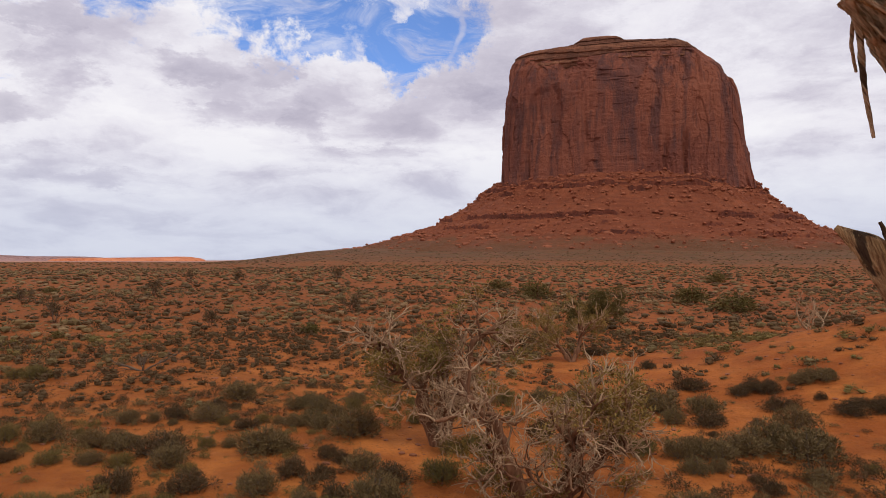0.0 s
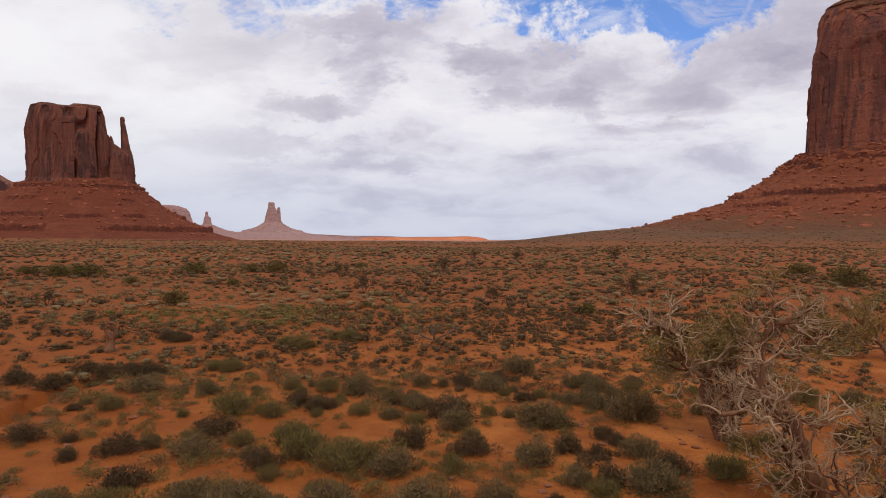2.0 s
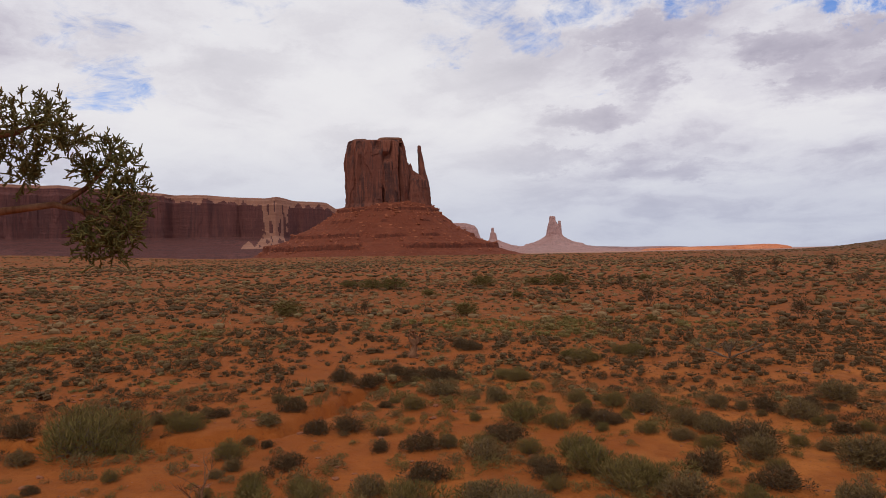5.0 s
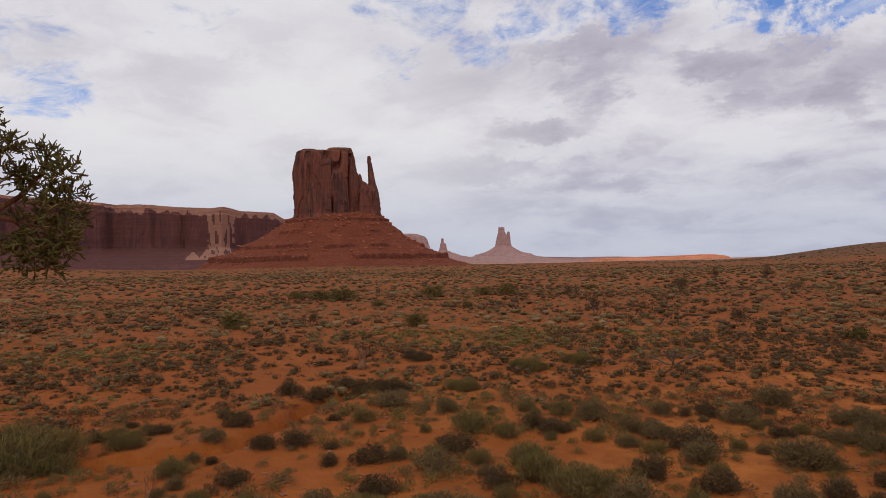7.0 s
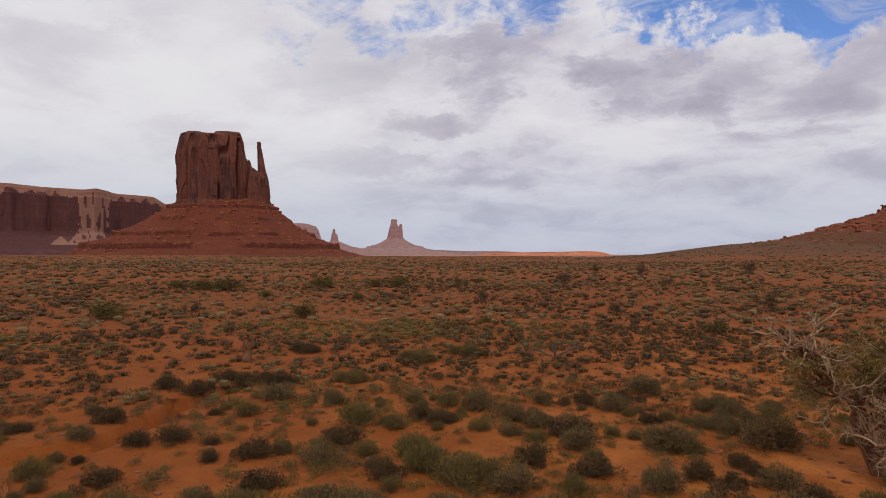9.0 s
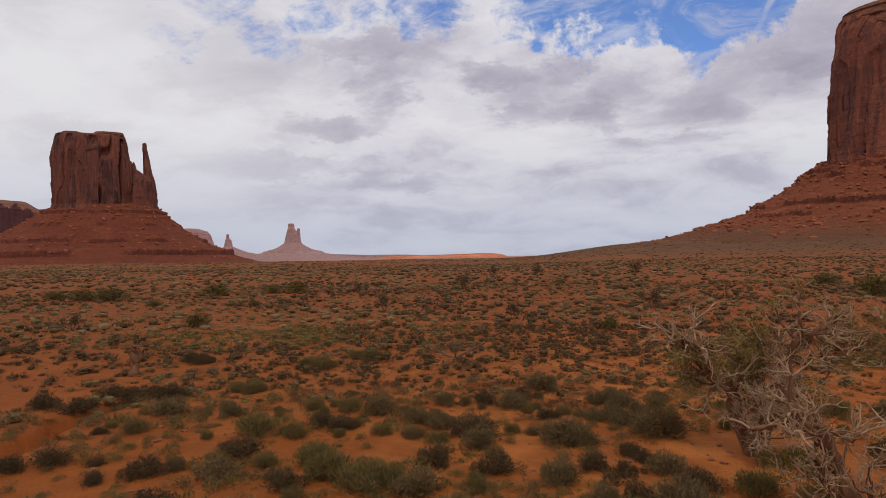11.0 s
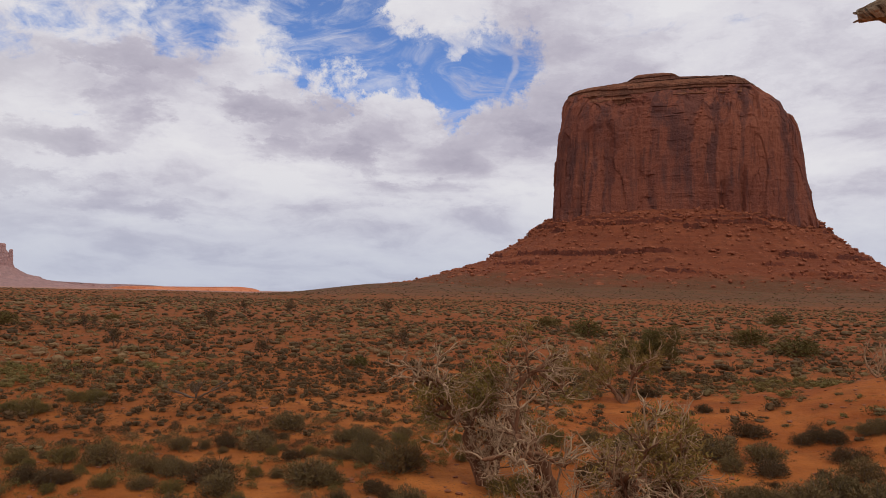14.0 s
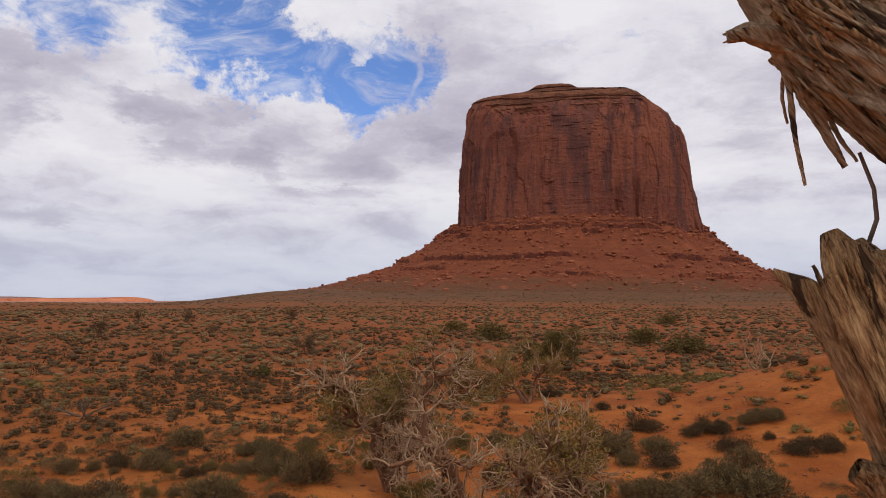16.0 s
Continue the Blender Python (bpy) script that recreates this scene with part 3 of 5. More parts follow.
def mitten():
    b = butte("mitten-shaped red sandstone butte with a thin thumb spire", 51.93, 1600)
    block = [(95, -109, 58, 66), (110, -104, 56, 62), (118, -101, 54, 58), (190, -102, 50, 55), (224, -103, 44, 52), (238, -101, 41, 50), (258, -96, 38, 46), (263, -94, 37, 44), (266, -91, 36, 40), (268, -85, 34, 30), (268.5, -62, 26, 8)]
    part("cliff", mesh_from("cliff", *loft(block, 140, 440, 0.55, 23, 8.5, 0.7, 1.0, 0, 14.0), SHADED_CLIFF, True), b, "fluted red cliff block")
    for top in ([(260, -88, -42, 34), (269, -86, -46, 30), (271, -82, -50, 26), (272, -72, -58, 8)], [(260, -28, 36, 36), (270, -26, 34, 32), (274, -22, 32, 28), (275, -10, 26, 8)]):
        part("cap", mesh_from("cap", *loft(top, 30, 160, 0.6, 25, 2.0, 1.5, 0.8), CAP, True), b, "thin dark caprock")
    shoulder = [(95, 20, 102, 46), (112, 22, 99, 42), (150, 24, 96, 38), (172, 26, 92, 34), (182, 30, 88, 28), (186, 36, 76, 22), (198, 40, 58, 16), (206, 42, 50, 8)]
    part("shoulder", mesh_from("shoulder", *loft(shoulder, 90, 340, 0.6, 27, 5.0, 1.5, 1.4, 0, 6.0), SHADED_CLIFF, True), b, "stepped shoulder below the thumb")
    thumb = [(150, 70, 99, 16), (176, 72, 95, 13), (190, 71.5, 90, 10), (215, 70.5, 85.5, 8), (238, 70, 81, 6.5), (246, 69, 78.8, 5.5), (250, 69.5, 79.5, 5.5), (256, 69.5, 78.5, 5), (258.5, 71.5, 76.5, 1)]
    part("thumb", mesh_from("thumb", *loft(thumb, 90, 90, 0.7, 29, 1.6, 0.9, 0.9), SHADED_CLIFF, True), b, "slender free-standing rock thumb")
    pinnacle = [(170, 44, 62, 10), (200, 47, 58, 7), (212, 49, 55, 5), (216, 51, 53, 1)]
    part("pinnacle", mesh_from("pinnacle", *loft(pinnacle, 40, 60, 0.7, 31, 1.2, 0.8, 0.8), CLIFF, True), b)
    skirt = [(122, -92, 90, 48), (110, -106, 104, 70), (100, -122, 118, 90), (94, -134, 122, 100), (84, -148, 136, 112), (60, -186, 163, 140), (37, -232, 200, 175), (27, -246, 220, 195), (15, -290, 248, 225), (6, -302, 272, 250), (-4, -322, 308, 290), (-14, -380, 380, 380)]
    v, f = slope(skirt, 130, 520, 61, ((98, 6.0, 0.85), (72, 4.0, 0.4), (36, 7.0, 0.6), (10, 9.0, 0.9)), 6.0, 1.4)
    part("talus", bedded(mesh_from("talus", v, f, SHALE, True)), b, "brick-red talus slope with ledges")
    soup = scatter_boulders(v, 1300, 0.8, 4.5, 6, lambda p: (p[:, 1] < 40) & (p[:, 2] > 0) & (p[:, 2] < 116))
    tagged(part("boulder", soup.mesh("boulder", BLOCKS, True), b, "fallen sandstone blocks"), kind="stuff")


def mesa_wall():
    """A long mesa: a cliff with a pale rim above a dark slope, and a buttress whose sunlight is painted pale."""
    b = thing("mesa", stand(70, 2550), "long dusky red mesa with a pale rim and slope", "mesa")
    az = np.linspace(54.5, 108, 560)
    base = 2560 + 420 * smooth(59.5, 54.5, az) - 110 * np.exp(-((az - 61.4) / 1.1) ** 2) - 60 * np.exp(-((az - 67) / 2.5) ** 2) + 150 * (fbm(az / 3.5, 0, 0, 4, 77) - 0.5)
    rim = 211 + 2.7 * np.clip(az - 61, 0, 17) + 7 * np.exp(-((az - 61.1) / 0.8) ** 2) + 12 * (fbm(az / 2.2, 3, 0, 4, 78) - 0.5) - 18 * smooth(57.4, 56.3, az)
    steps = [(-16, -430), (8, -330), (30, -180), (52, -60), (60, -14), (64, 0), (110, 5), (150, 9), (178, 12), (184, 20), (188, 22), (196, 24), (199, 34), (206, 38), (208, 120)]
    st = np.array(steps, float)
    q = np.concatenate([np.linspace(a, a + 1, 9, endpoint=False) for a in range(len(st) - 1)] + [[len(st) - 1]])
    hz, back = np.interp(q, np.arange(len(st)), st[:, 0]), np.interp(q, np.arange(len(st)), st[:, 1])
    A, H = np.meshgrid(np.radians(az), hz)
    R = base[None] + back[:, None]
    S = np.radians(az)[None] * 2550
    wallish = smooth(56, 70, H)
    R = R + wallish * (26 * (1 - np.abs(2 * fbm(S / 90, H / 700, 0, 3, 80) - 1)) + 9 * (np.round(vnoise(S / 30, H / 160, 0, 81) * 3) / 3)) + (1 - wallish) * 40 * (fbm(S / 60, H / 90, 0, 3, 82) - 0.5)
    Z = np.where(H > 60, 60 + (H - 60) * (rim[None] - 60) / 148, H)
    o = np.array(stand(70, 2550))
    v = np.stack([-np.sin(A) * R, np.cos(A) * R, Z], -1).reshape(-1, 3) - o
    f = grid_faces(len(hz), len(az))
    hq = H.reshape(-1)[f[:, 0]]
    aq = np.degrees(A.reshape(-1)[f[:, 0]])
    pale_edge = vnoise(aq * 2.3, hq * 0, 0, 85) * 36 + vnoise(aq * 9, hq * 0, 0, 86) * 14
    # sunlit buttress, picked out by pale colour
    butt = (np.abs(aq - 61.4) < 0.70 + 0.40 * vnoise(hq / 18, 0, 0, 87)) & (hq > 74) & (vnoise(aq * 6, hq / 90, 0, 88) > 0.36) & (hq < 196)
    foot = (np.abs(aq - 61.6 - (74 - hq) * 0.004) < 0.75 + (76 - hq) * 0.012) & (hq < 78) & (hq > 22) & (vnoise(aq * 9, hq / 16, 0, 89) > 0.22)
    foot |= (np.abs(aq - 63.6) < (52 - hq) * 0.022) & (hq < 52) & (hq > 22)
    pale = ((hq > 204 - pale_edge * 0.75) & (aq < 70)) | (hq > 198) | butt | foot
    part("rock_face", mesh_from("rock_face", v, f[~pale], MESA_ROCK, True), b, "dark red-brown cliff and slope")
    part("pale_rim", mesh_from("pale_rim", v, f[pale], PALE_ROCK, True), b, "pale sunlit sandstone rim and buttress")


def far_tower():
    b = butte("distant tower butte on a cone, pale pink with haze", 37.92, 4000)
    tower = [(66, -58, 62, 40), (84, -48, 50, 34), (110, -42, 40, 30), (150, -33, 24, 22), (170, -27, 12, 18), (196, -25, 9, 16), (200, -20, 4, 4)]
    part("tower", mesh_from("tower", *loft(tower, 60, 140, 0.6, 51, 6, 2, 2), HAZY_ROCK, True), b)
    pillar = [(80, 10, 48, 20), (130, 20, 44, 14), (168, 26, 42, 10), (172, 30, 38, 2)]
    part("pillar", mesh_from("pillar", *loft(pillar, 40, 60, 0.6, 52, 3, 2, 1.5), HAZY_ROCK, True), b)
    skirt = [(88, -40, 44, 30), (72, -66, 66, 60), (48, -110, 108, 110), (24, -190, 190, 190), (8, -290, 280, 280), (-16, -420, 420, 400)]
    part("slope", mesh_from("slope", *slope(skirt, 60, 240, 53, ((30, 6, 0.6),), 8, 2), HAZY_ROCK, True), b)


def far_spire():
    b = butte("distant thin rock spire on a cone, pink with haze", 43.08, 3900)
    spire = [(58, -26, 26, 22), (90, -18, 20, 16), (104, -16, 17, 13), (108, -12, 8, 9), (132, -9, 5, 6), (136, -6, 2, 2)]
    part("spire", mesh_from("spire", *loft(spire, 50, 70, 0.65, 55, 2.5, 2, 1.5), HAZY_ROCK, True), b)
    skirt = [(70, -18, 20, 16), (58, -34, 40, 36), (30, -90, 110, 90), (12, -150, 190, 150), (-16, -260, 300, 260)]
    part("slope", mesh_from("slope", *slope(skirt, 40, 160, 56, ((24, 5, 0.6),), 6, 2), HAZY_ROCK, True), b)


def far_block():
    b = butte("distant flat-topped mesa block, grey-pink with haze", 46.2, 3600)
    block = [(20, -140, 150, 90), (70, -120, 128, 80), (118, -110, 112, 70), (138, -108, 96, 66), (150, -100, 60, 60), (154, -80, 30, 30)]
    part("block", mesh_from("block", *loft(block, 60, 200, 0.6, 57, 6, 3, 2), HAZY_ROCK, True), b)
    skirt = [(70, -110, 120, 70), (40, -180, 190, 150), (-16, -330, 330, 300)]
    part("slope", mesh_from("slope", *slope(skirt, 30, 120, 58, ((), )[:0], 8, 2), HAZY_ROCK, True), b)


def low_mesa(label, az, dist, profile, material, seed):
    b = butte(label, az, dist, "low_mesa")
    part("rock", mesh_from("rock", *loft(profile, 50, 420, 0.75, seed, 10, 2, 2), material, True), b)


great_butte()
mitten()
mesa_wall()
far_tower()
far_spire()
far_block()
low_mesa("low haze-pink benchland at the foot of the far towers", 40.0, 4150, [(-16, -520, 760, 160), (6, -480, 690, 140), (16, -420, 420, 120), (24, -360, 240, 100), (26, -300, 160, 60)], HAZY_ROCK, 60)
# the sun on the far ridge is put into its bright orange base colour
SUNLIT = rock("orange_sunlit_sand", (0.85, 0.33, 0.17), (0.72, 0.25, 0.12), (0.6, 0.22, 0.12), 0.3, 3.0, 0.5)
low_mesa("far low ridge of bright orange sunlit sand", 24.5, 3900, [(-16, -430, 330, 120), (-5, -410, 318, 110), (0, -340, 300, 90), (3, -150, 285, 70), (6, 50, 265, 50), (8.5, 130, 245, 36), (10.5, 175, 215, 18)], SUNLIT, 64)
low_mesa("blue-grey mesa on the far horizon", 31.0, 4500, [(-16, -500, 330, 90), (4, -480, 300, 80), (9, -460, 200, 60), (10, -420, 120, 30)], HAZY_ROCK, 66)



# ---- plants ----
def tube(path, radii, sides=5):
    """A closed, tapering tube along a path."""
    p, r = np.asarray(path, float), np.asarray(radii, float)
    t = np.gradient(p, axis=0)
    t /= np.linalg.norm(t, axis=1)[:, None] + 1e-9
    ref = np.array([0.31, 0.87, 0.38])
    a = np.cross(t, ref)
    a /= np.linalg.norm(a, axis=1)[:, None] + 1e-9
    b = np.cross(t, a)
    th = np.linspace(0, 2 * np.pi, sides, endpoint=False)
    v = p[:, None] + r[:, None, None] * (np.cos(th)[None, :, None] * a[:, None] + np.sin(th)[None, :, None] * b[:, None])
    f = grid_faces(len(p), sides, wrap=True)
    return v.reshape(-1, 3), f


def leaves(rng, centres, spread, count, length, width, upward=0.3):
    """Small leaf blades round the centres, each pointing out of its clump."""
    c = centres[rng.integers(0, len(centres), count)]
    d = rng.normal(size=(count, 3))
    d /= np.linalg.norm(d, axis=1)[:, None]
    base = c[:, :3] + d * (c[:, 3:4] * (0.6 + 0.5 * rng.random((count, 1)))) * spread
    out = d + np.array([0, 0, upward]) + 0.5 * rng.normal(size=(count, 3))
    out /= np.linalg.norm(out, axis=1)[:, None]
    side = np.cross(out, rng.normal(size=(count, 3)))
    side /= np.linalg.norm(side, axis=1)[:, None]
    ln = length * (0.6 + 0.8 * rng.random((count, 1)))
    wd = width * (0.6 + 0.8 * rng.random((count, 1)))
    v = np.stack([base - side * wd * 0.55, base + side * wd * 0.55, base + out * ln], 1)
    return v.reshape(-1, 3), np.arange(count * 3).reshape(-1, 3)


def dome(rng, clumps, tall, flatness=1.0):
    """Clump centres (x, y, z, radius) that fill an uneven dome one metre wide."""
    out = []
    for k in range(clumps):
        a, rr = k * 2.4 + rng.uniform(-0.5, 0.5), math.sqrt((k + 0.5) / clumps) * 0.40 * rng.uniform(0.75, 1.12)
        top = tall * math.sqrt(max(0.0, 1 - (rr / 0.5) ** 2)) * rng.uniform(0.68, 1.05)
        size = rng.uniform(0.10, 0.17)
        out.append((rr * math.cos(a), rr * math.sin(a), max(size * 0.6, top - size), size))
        if top > 0.3:
            out.append((rr * math.cos(a) * 1.12, rr * math.sin(a) * 1.12, max(size * 0.55, top * 0.45 - size * 0.3), size))
    return np.array(out)


def lump(seed, fine=1):
    """A knobbly round mass, the dense inside of a clump."""
    bm = bmesh.new()
    bmesh.ops.create_icosphere(bm, subdivisions=fine, radius=1.0)
    r = random.Random(seed)
    v = np.array([q.co[:] for q in bm.verts]) * np.array([[r.uniform(0.72, 1.08)] for _ in bm.verts])
    f = np.array([[q.index for q in g.verts] for g in bm.faces])
    bm.free()
    return v, f


LUMPS = [lump(k) for k in range(5)]


def bush_meshes(kind, seed, count):
    """Woody base and leaves of one bush, a metre wide; scaled when placed."""
    rng = np.random.default_rng(seed)
    leaf, stem = Soup(), Soup()
    if kind == "sage":
        c = dome(rng, 17, 0.60)
        leaf.add(*leaves(rng, c, 1.15, count, 0.070, 0.017, 0.75))
        mat = SAGE_LEAF
    elif kind == "dark":
        c = dome(rng, 14, 0.50)
        leaf.add(*leaves(rng, c, 1.18, count, 0.070, 0.016, 0.6))
        mat = DARK_LEAF
    else:
        c = dome(rng, 16, 0.60)
        leaf.add(*leaves(rng, c, 1.2, count, 0.098, 0.012, 1.4))
        mat = GREEN_LEAF
    for q in c:
        p0 = np.array([q[0] * 0.15, q[1] * 0.15, -0.03])
        bend = rng.normal(size=3) * 0.04
        stem.add(*tube([p0, (p0 + q[:3]) / 2 + bend, q[:3], q[:3] + (q[:3] - p0) * 0.25 + bend], [0.016, 0.010, 0.006, 0.002], 3))
        for _ in range(3):
            e = q[:3] + rng.normal(size=3) * 0.10 + np.array([0, 0, 0.05])
            stem.add(*tube([q[:3] * 0.8, q[:3] * 0.9 + rng.normal(size=3) * 0.02, e], [0.006, 0.004, 0.0015], 3))
    return stem.mesh(kind + "_wood", TWIG), leaf.mesh(kind + "_leaves", mat, True)


# noted shrubs: x, y, width
SAGE = [(-5.43, 5.98, 1.42), (-4.31, 6.71, 0.69), (-4.14, 8, 0.72), (-3.22, 7.01, 0.84), (-2.51, 7.56, 0.57), (-4.13, 10.2, 0.69), (-0.85, 8.67, 0.81), (-1.17, 10, 0.58), (-2.51, 9.15, 0.66), (-10.95, 10.03, 0.85), (-6.89, 11.69, 0.73), (-5.6, 11.29, 1.01), (-4.54, 13.06, 0.73), (-2.8, 13.98, 0.97), (-2.53, 12.66, 0.97), (-2.75, 11.02, 0.68), (-4.55, 15.06, 0.82), (-7.17, 7.48, 0.72), (5.36, 10.75, 1.78), (4.07, 10.61, 1.16), (6.32, 12.06, 0.75), (4.45, 13.67, 0.87), (5.21, 13.43, 0.72), (7.94, 14.43, 0.97), (-2.95, 10.96, 0.86), (-1.55, 11.97, 0.94)]
DARK = [(-7.06, 6.16, 0.67), (-5.95, 7.49, 0.6), (-4.46, 9.19, 0.65), (-3.49, 9.2, 0.66), (-2.2, 9.8, 0.62), (-1.38, 8.7, 0.54), (-1.72, 9.62, 0.41), (-8.23, 7.09, 0.68), (-8.65, 6.57, 0.36), (-9.37, 7.17, 0.34), (-10.02, 6.88, 0.68), (-10.28, 6.39, 0.57), (-12.11, 6.97, 0.64), (-13.38, 10.81, 1.25), (-12.43, 11.23, 1.11), (-7.63, 8.42, 0.79), (-7.19, 10.41, 1.01), (-9.07, 5.12, 0.54), (-14.16, 9.54, 0.8), (-13.07, 9.6, 0.75), (-15.49, 15.23, 1.1), (-3.66, 12.48, 0.51), (6.69, 14.46, 1.14), (5.64, 15.36, 0.87)]
DARK += [(4.1, 14.42, 0.77), (6.57, 13.16, 0.63), (7.52, 13.38, 0.3), (7.84, 12.4, 1.11), (5.59, 18.36, 0.56), (4.88, 21.63, 0.77), (-4.51, 10.8, 0.89)]
GREEN = [(-5.18, 7.91, 1.44), (-0.01, 9.61, 0.69), (0.66, 9.52, 0.55), (-11.08, 12.44, 1), (-8.17, 9.47, 0.74), (-1.44, 16.82, 0.83), (-11.56, 15.89, 1.26), (-10.92, 17.5, 1.16), (0.49, 10.86, 1.14), (2.92, 10.91, 1.05), (-12.72, 3.21, 2.36), (-12.46, 4.79, 0.98)]
SHRUB = [(-36.52, 32.2, 1.08), (-45.44, 36.04, 2.25), (-47.93, 35.36, 1.82), (-52.03, 35.84, 1.42), (-40.99, 42.51, 1.92), (-38.45, 46.45, 1.4), (-36.46, 47.24, 1.89), (-29.81, 34.27, 0.75), (-34.17, 58.01, 1.13), (-15.14, 26.1, 0.51), (-5.55, 27.93, 0.79), (-30.78, 17.44, 1.42), (-23.43, 23.06, 1.22), (37.8, 92.37, 3.89), (18.11, 41.7, 2.99), (5.78, 70.3, 2.49), (7.42, 54.17, 3.66), (18.1, 49.05, 2.48)]
THIN = [(-28.91, 45.67, 1.09), (-19.44, 33.31, 1.17), (-23.55, 54.15, 1.59), (-32.49, 85.2, 1.53), (-24.1, 77.86, 1.75), (-16.34, 59.91, 1.12), (-14.52, 90.2, 2.33), (-10.7, 30.56, 0.87), (-5.58, 40.57, 1.23), (-28.1, 20.26, 0.79)]

BUSH_LABEL = {
    "sage": ("sagebrush", "rounded grey-green sagebrush growing from red sand"),
    "dark": ("blackbrush", "low dark brown-green twiggy blackbrush on sand"),
    "green": ("rabbitbrush", "olive-green rabbitbrush with fine upright leaves"),
}
VARIANTS = {k: [bush_meshes(k, 100 * i + j, c) for j in range(4)] for i, (k, c) in enumerate((("sage", 3000), ("dark", 2800), ("green", 2600)))}
taken = []


def plant(kind, x, y, wide, rnd, tall=1.0):
    name, label = BUSH_LABEL[kind]
    size = "small " if wide < 0.42 else "large " if wide > 1.0 else ""
    b = thing(name, (x, y, float(ground_z(x, y)) - 0.01), size + label, "shrub", "scrub of the plain")
    b.rotation_euler = (0, 0, rnd.uniform(0, 6.28))
    h = wide * (0.56 + 0.34 / (0.6 + wide)) * tall * rnd.uniform(0.85, 1.15)
    b.scale = (wide * rnd.uniform(0.95, 1.1), wide * rnd.uniform(0.85, 1.0), h)
    wood, leaf = VARIANTS[kind][rnd.randrange(4)]
    part("woody_base", wood, b)
    part("foliage", leaf, b)
    taken.append((x, y, wide))


rnd = random.Random(4)
for kind, spots in (("sage", SAGE), ("dark", DARK), ("green", GREEN)):
    for x, y, wide in spots:
        if wide < 0.95:
            plant(kind, x, y, wide * 1.05, rnd)
            continue
        # a broad clump is several bushes grown together
        for dx, dy, k in ((-0.27, 0.05, 0.56), (0.22, -0.08, 0.60), (0.05, 0.24, 0.52), (0.36, 0.14, 0.42)):
            plant(kind, x + dx * wide, y + dy * wide, wide * k * rnd.uniform(0.9, 1.1), rnd)

# sandy clearings: x, y, radius, how much of the scrub remains
CLEAR = [(-11.0, 4.8, 3.0, 0.5), (-15.5, 11.6, 2.6, 0.2), (8.0, 16.5, 5.0, 0.12), (5.5, 19.0, 3.0, 0.12), (13.0, 19.0, 5.0, 0.10), (-5.5, 9.5, 0.9, 0.15),
         (-3.3, 9.6, 0.7, 0.2), (1.3, 9.0, 1.7, 0.0), (0.0, 11.2, 1.6, 0.0), (-8.5, 6.0, 1.4, 0.25), (-13.5, 8.5, 2.2, 0.4), (-20.0, 14.0, 2.5, 0.3), (6.0, 13.0, 2.6, 0.2), (3.9, 20.4, 1.0, 0), (2.4, 23.3, 0.8, 0)]


def fill(count, r0, r1, gap, sizes, rnd, az0=-40.0, az1=86.0, tries=9, even=0.3):
    """Scrub strewn over a ring of the plain, thicker in some stretches than in others."""
    rng = np.random.default_rng(rnd.randrange(10 ** 6))
    m = count * tries
    a, r = np.radians(rng.uniform(az0, az1, m)), np.sqrt(rng.uniform(r0 * r0, r1 * r1, m))
    x, y = -np.sin(a) * r, np.cos(a) * r
    w = sizes[0] + (sizes[1] - sizes[0]) * rng.random(m) ** 1.9
    keep = even + 1.7 * np.clip(fbm(x / 6.5, y / 6.5, 0, 2, 90) - 0.3, 0, 1)
    # a thick belt of scrub beyond the junipers
    turned = np.degrees(a)
    keep = keep + 0.55 * smooth(-2, 6, turned) * (1 - smooth(34, 44, turned)) * smooth(8.5, 10.5, r) * (1 - smooth(30, 45, r))
    for cx, cy, cr, left in CLEAR:
        keep = np.where((x - cx) ** 2 + (y - cy) ** 2 < cr * cr, np.minimum(keep, left), keep)
    keep = np.where(wash_depth(x, y) > 0.05, 0, keep)
    ok = rng.random(m) < keep
    out, cell = [], {}
    for q in taken:
        cell.setdefault((int(q[0] // 2), int(q[1] // 2)), []).append(q)
    for x1, y1, w1 in zip(x[ok].tolist(), y[ok].tolist(), w[ok].tolist()):
        if len(out) >= count:
            break
        cx, cy = int(x1 // 2), int(y1 // 2)
        if any((x1 - q[0]) ** 2 + (y1 - q[1]) ** 2 < (gap * (w1 + q[2])) ** 2 for i in (-1, 0, 1) for j in (-1, 0, 1) for q in cell.get((cx + i, cy + j), ())):
            continue
        cell.setdefault((cx, cy), []).append((x1, y1, w1))
        out.append((x1, y1, w1))
    taken.extend(out)
    return out


def kinds(xs, ys, rng):
    v = fbm(xs / 5.0, ys / 5.0, 0, 2, 93) + rng.uniform(-0.16, 0.16, len(xs))
    return ["dark" if k < 0.50 else "sage" if k < 0.64 else "green" for k in v]


near = fill(160, 6.6, 15.0, 0.40, (0.24, 0.75), rnd)
for (x, y, w), k in zip(near, kinds(np.array([q[0] for q in near]), np.array([q[1] for q in near]), np.random.default_rng(3))):
    plant(k, x, y, w, rnd)


def light_bush(seed, count, size, lumps, core):
    """A lighter bush: a few knobbly lumps with leaves on them."""
    rng = np.random.default_rng(seed)
    c = dome(rng, max(lumps, 4), 0.5)
    soup = Soup()
    for q in c[np.argsort(-c[:, 3])][:lumps]:
        v, f = LUMPS[int(rng.integers(0, 5))]
        soup.add(v * q[3] * np.array([1.15, 1.15, 0.9]) * core + q[:3], f)
    if count:
        soup.add(*leaves(rng, c, 1.25, count, size * 1.15, size * 0.26, 0.7))
    return np.concatenate(soup.v), np.concatenate(soup.f)


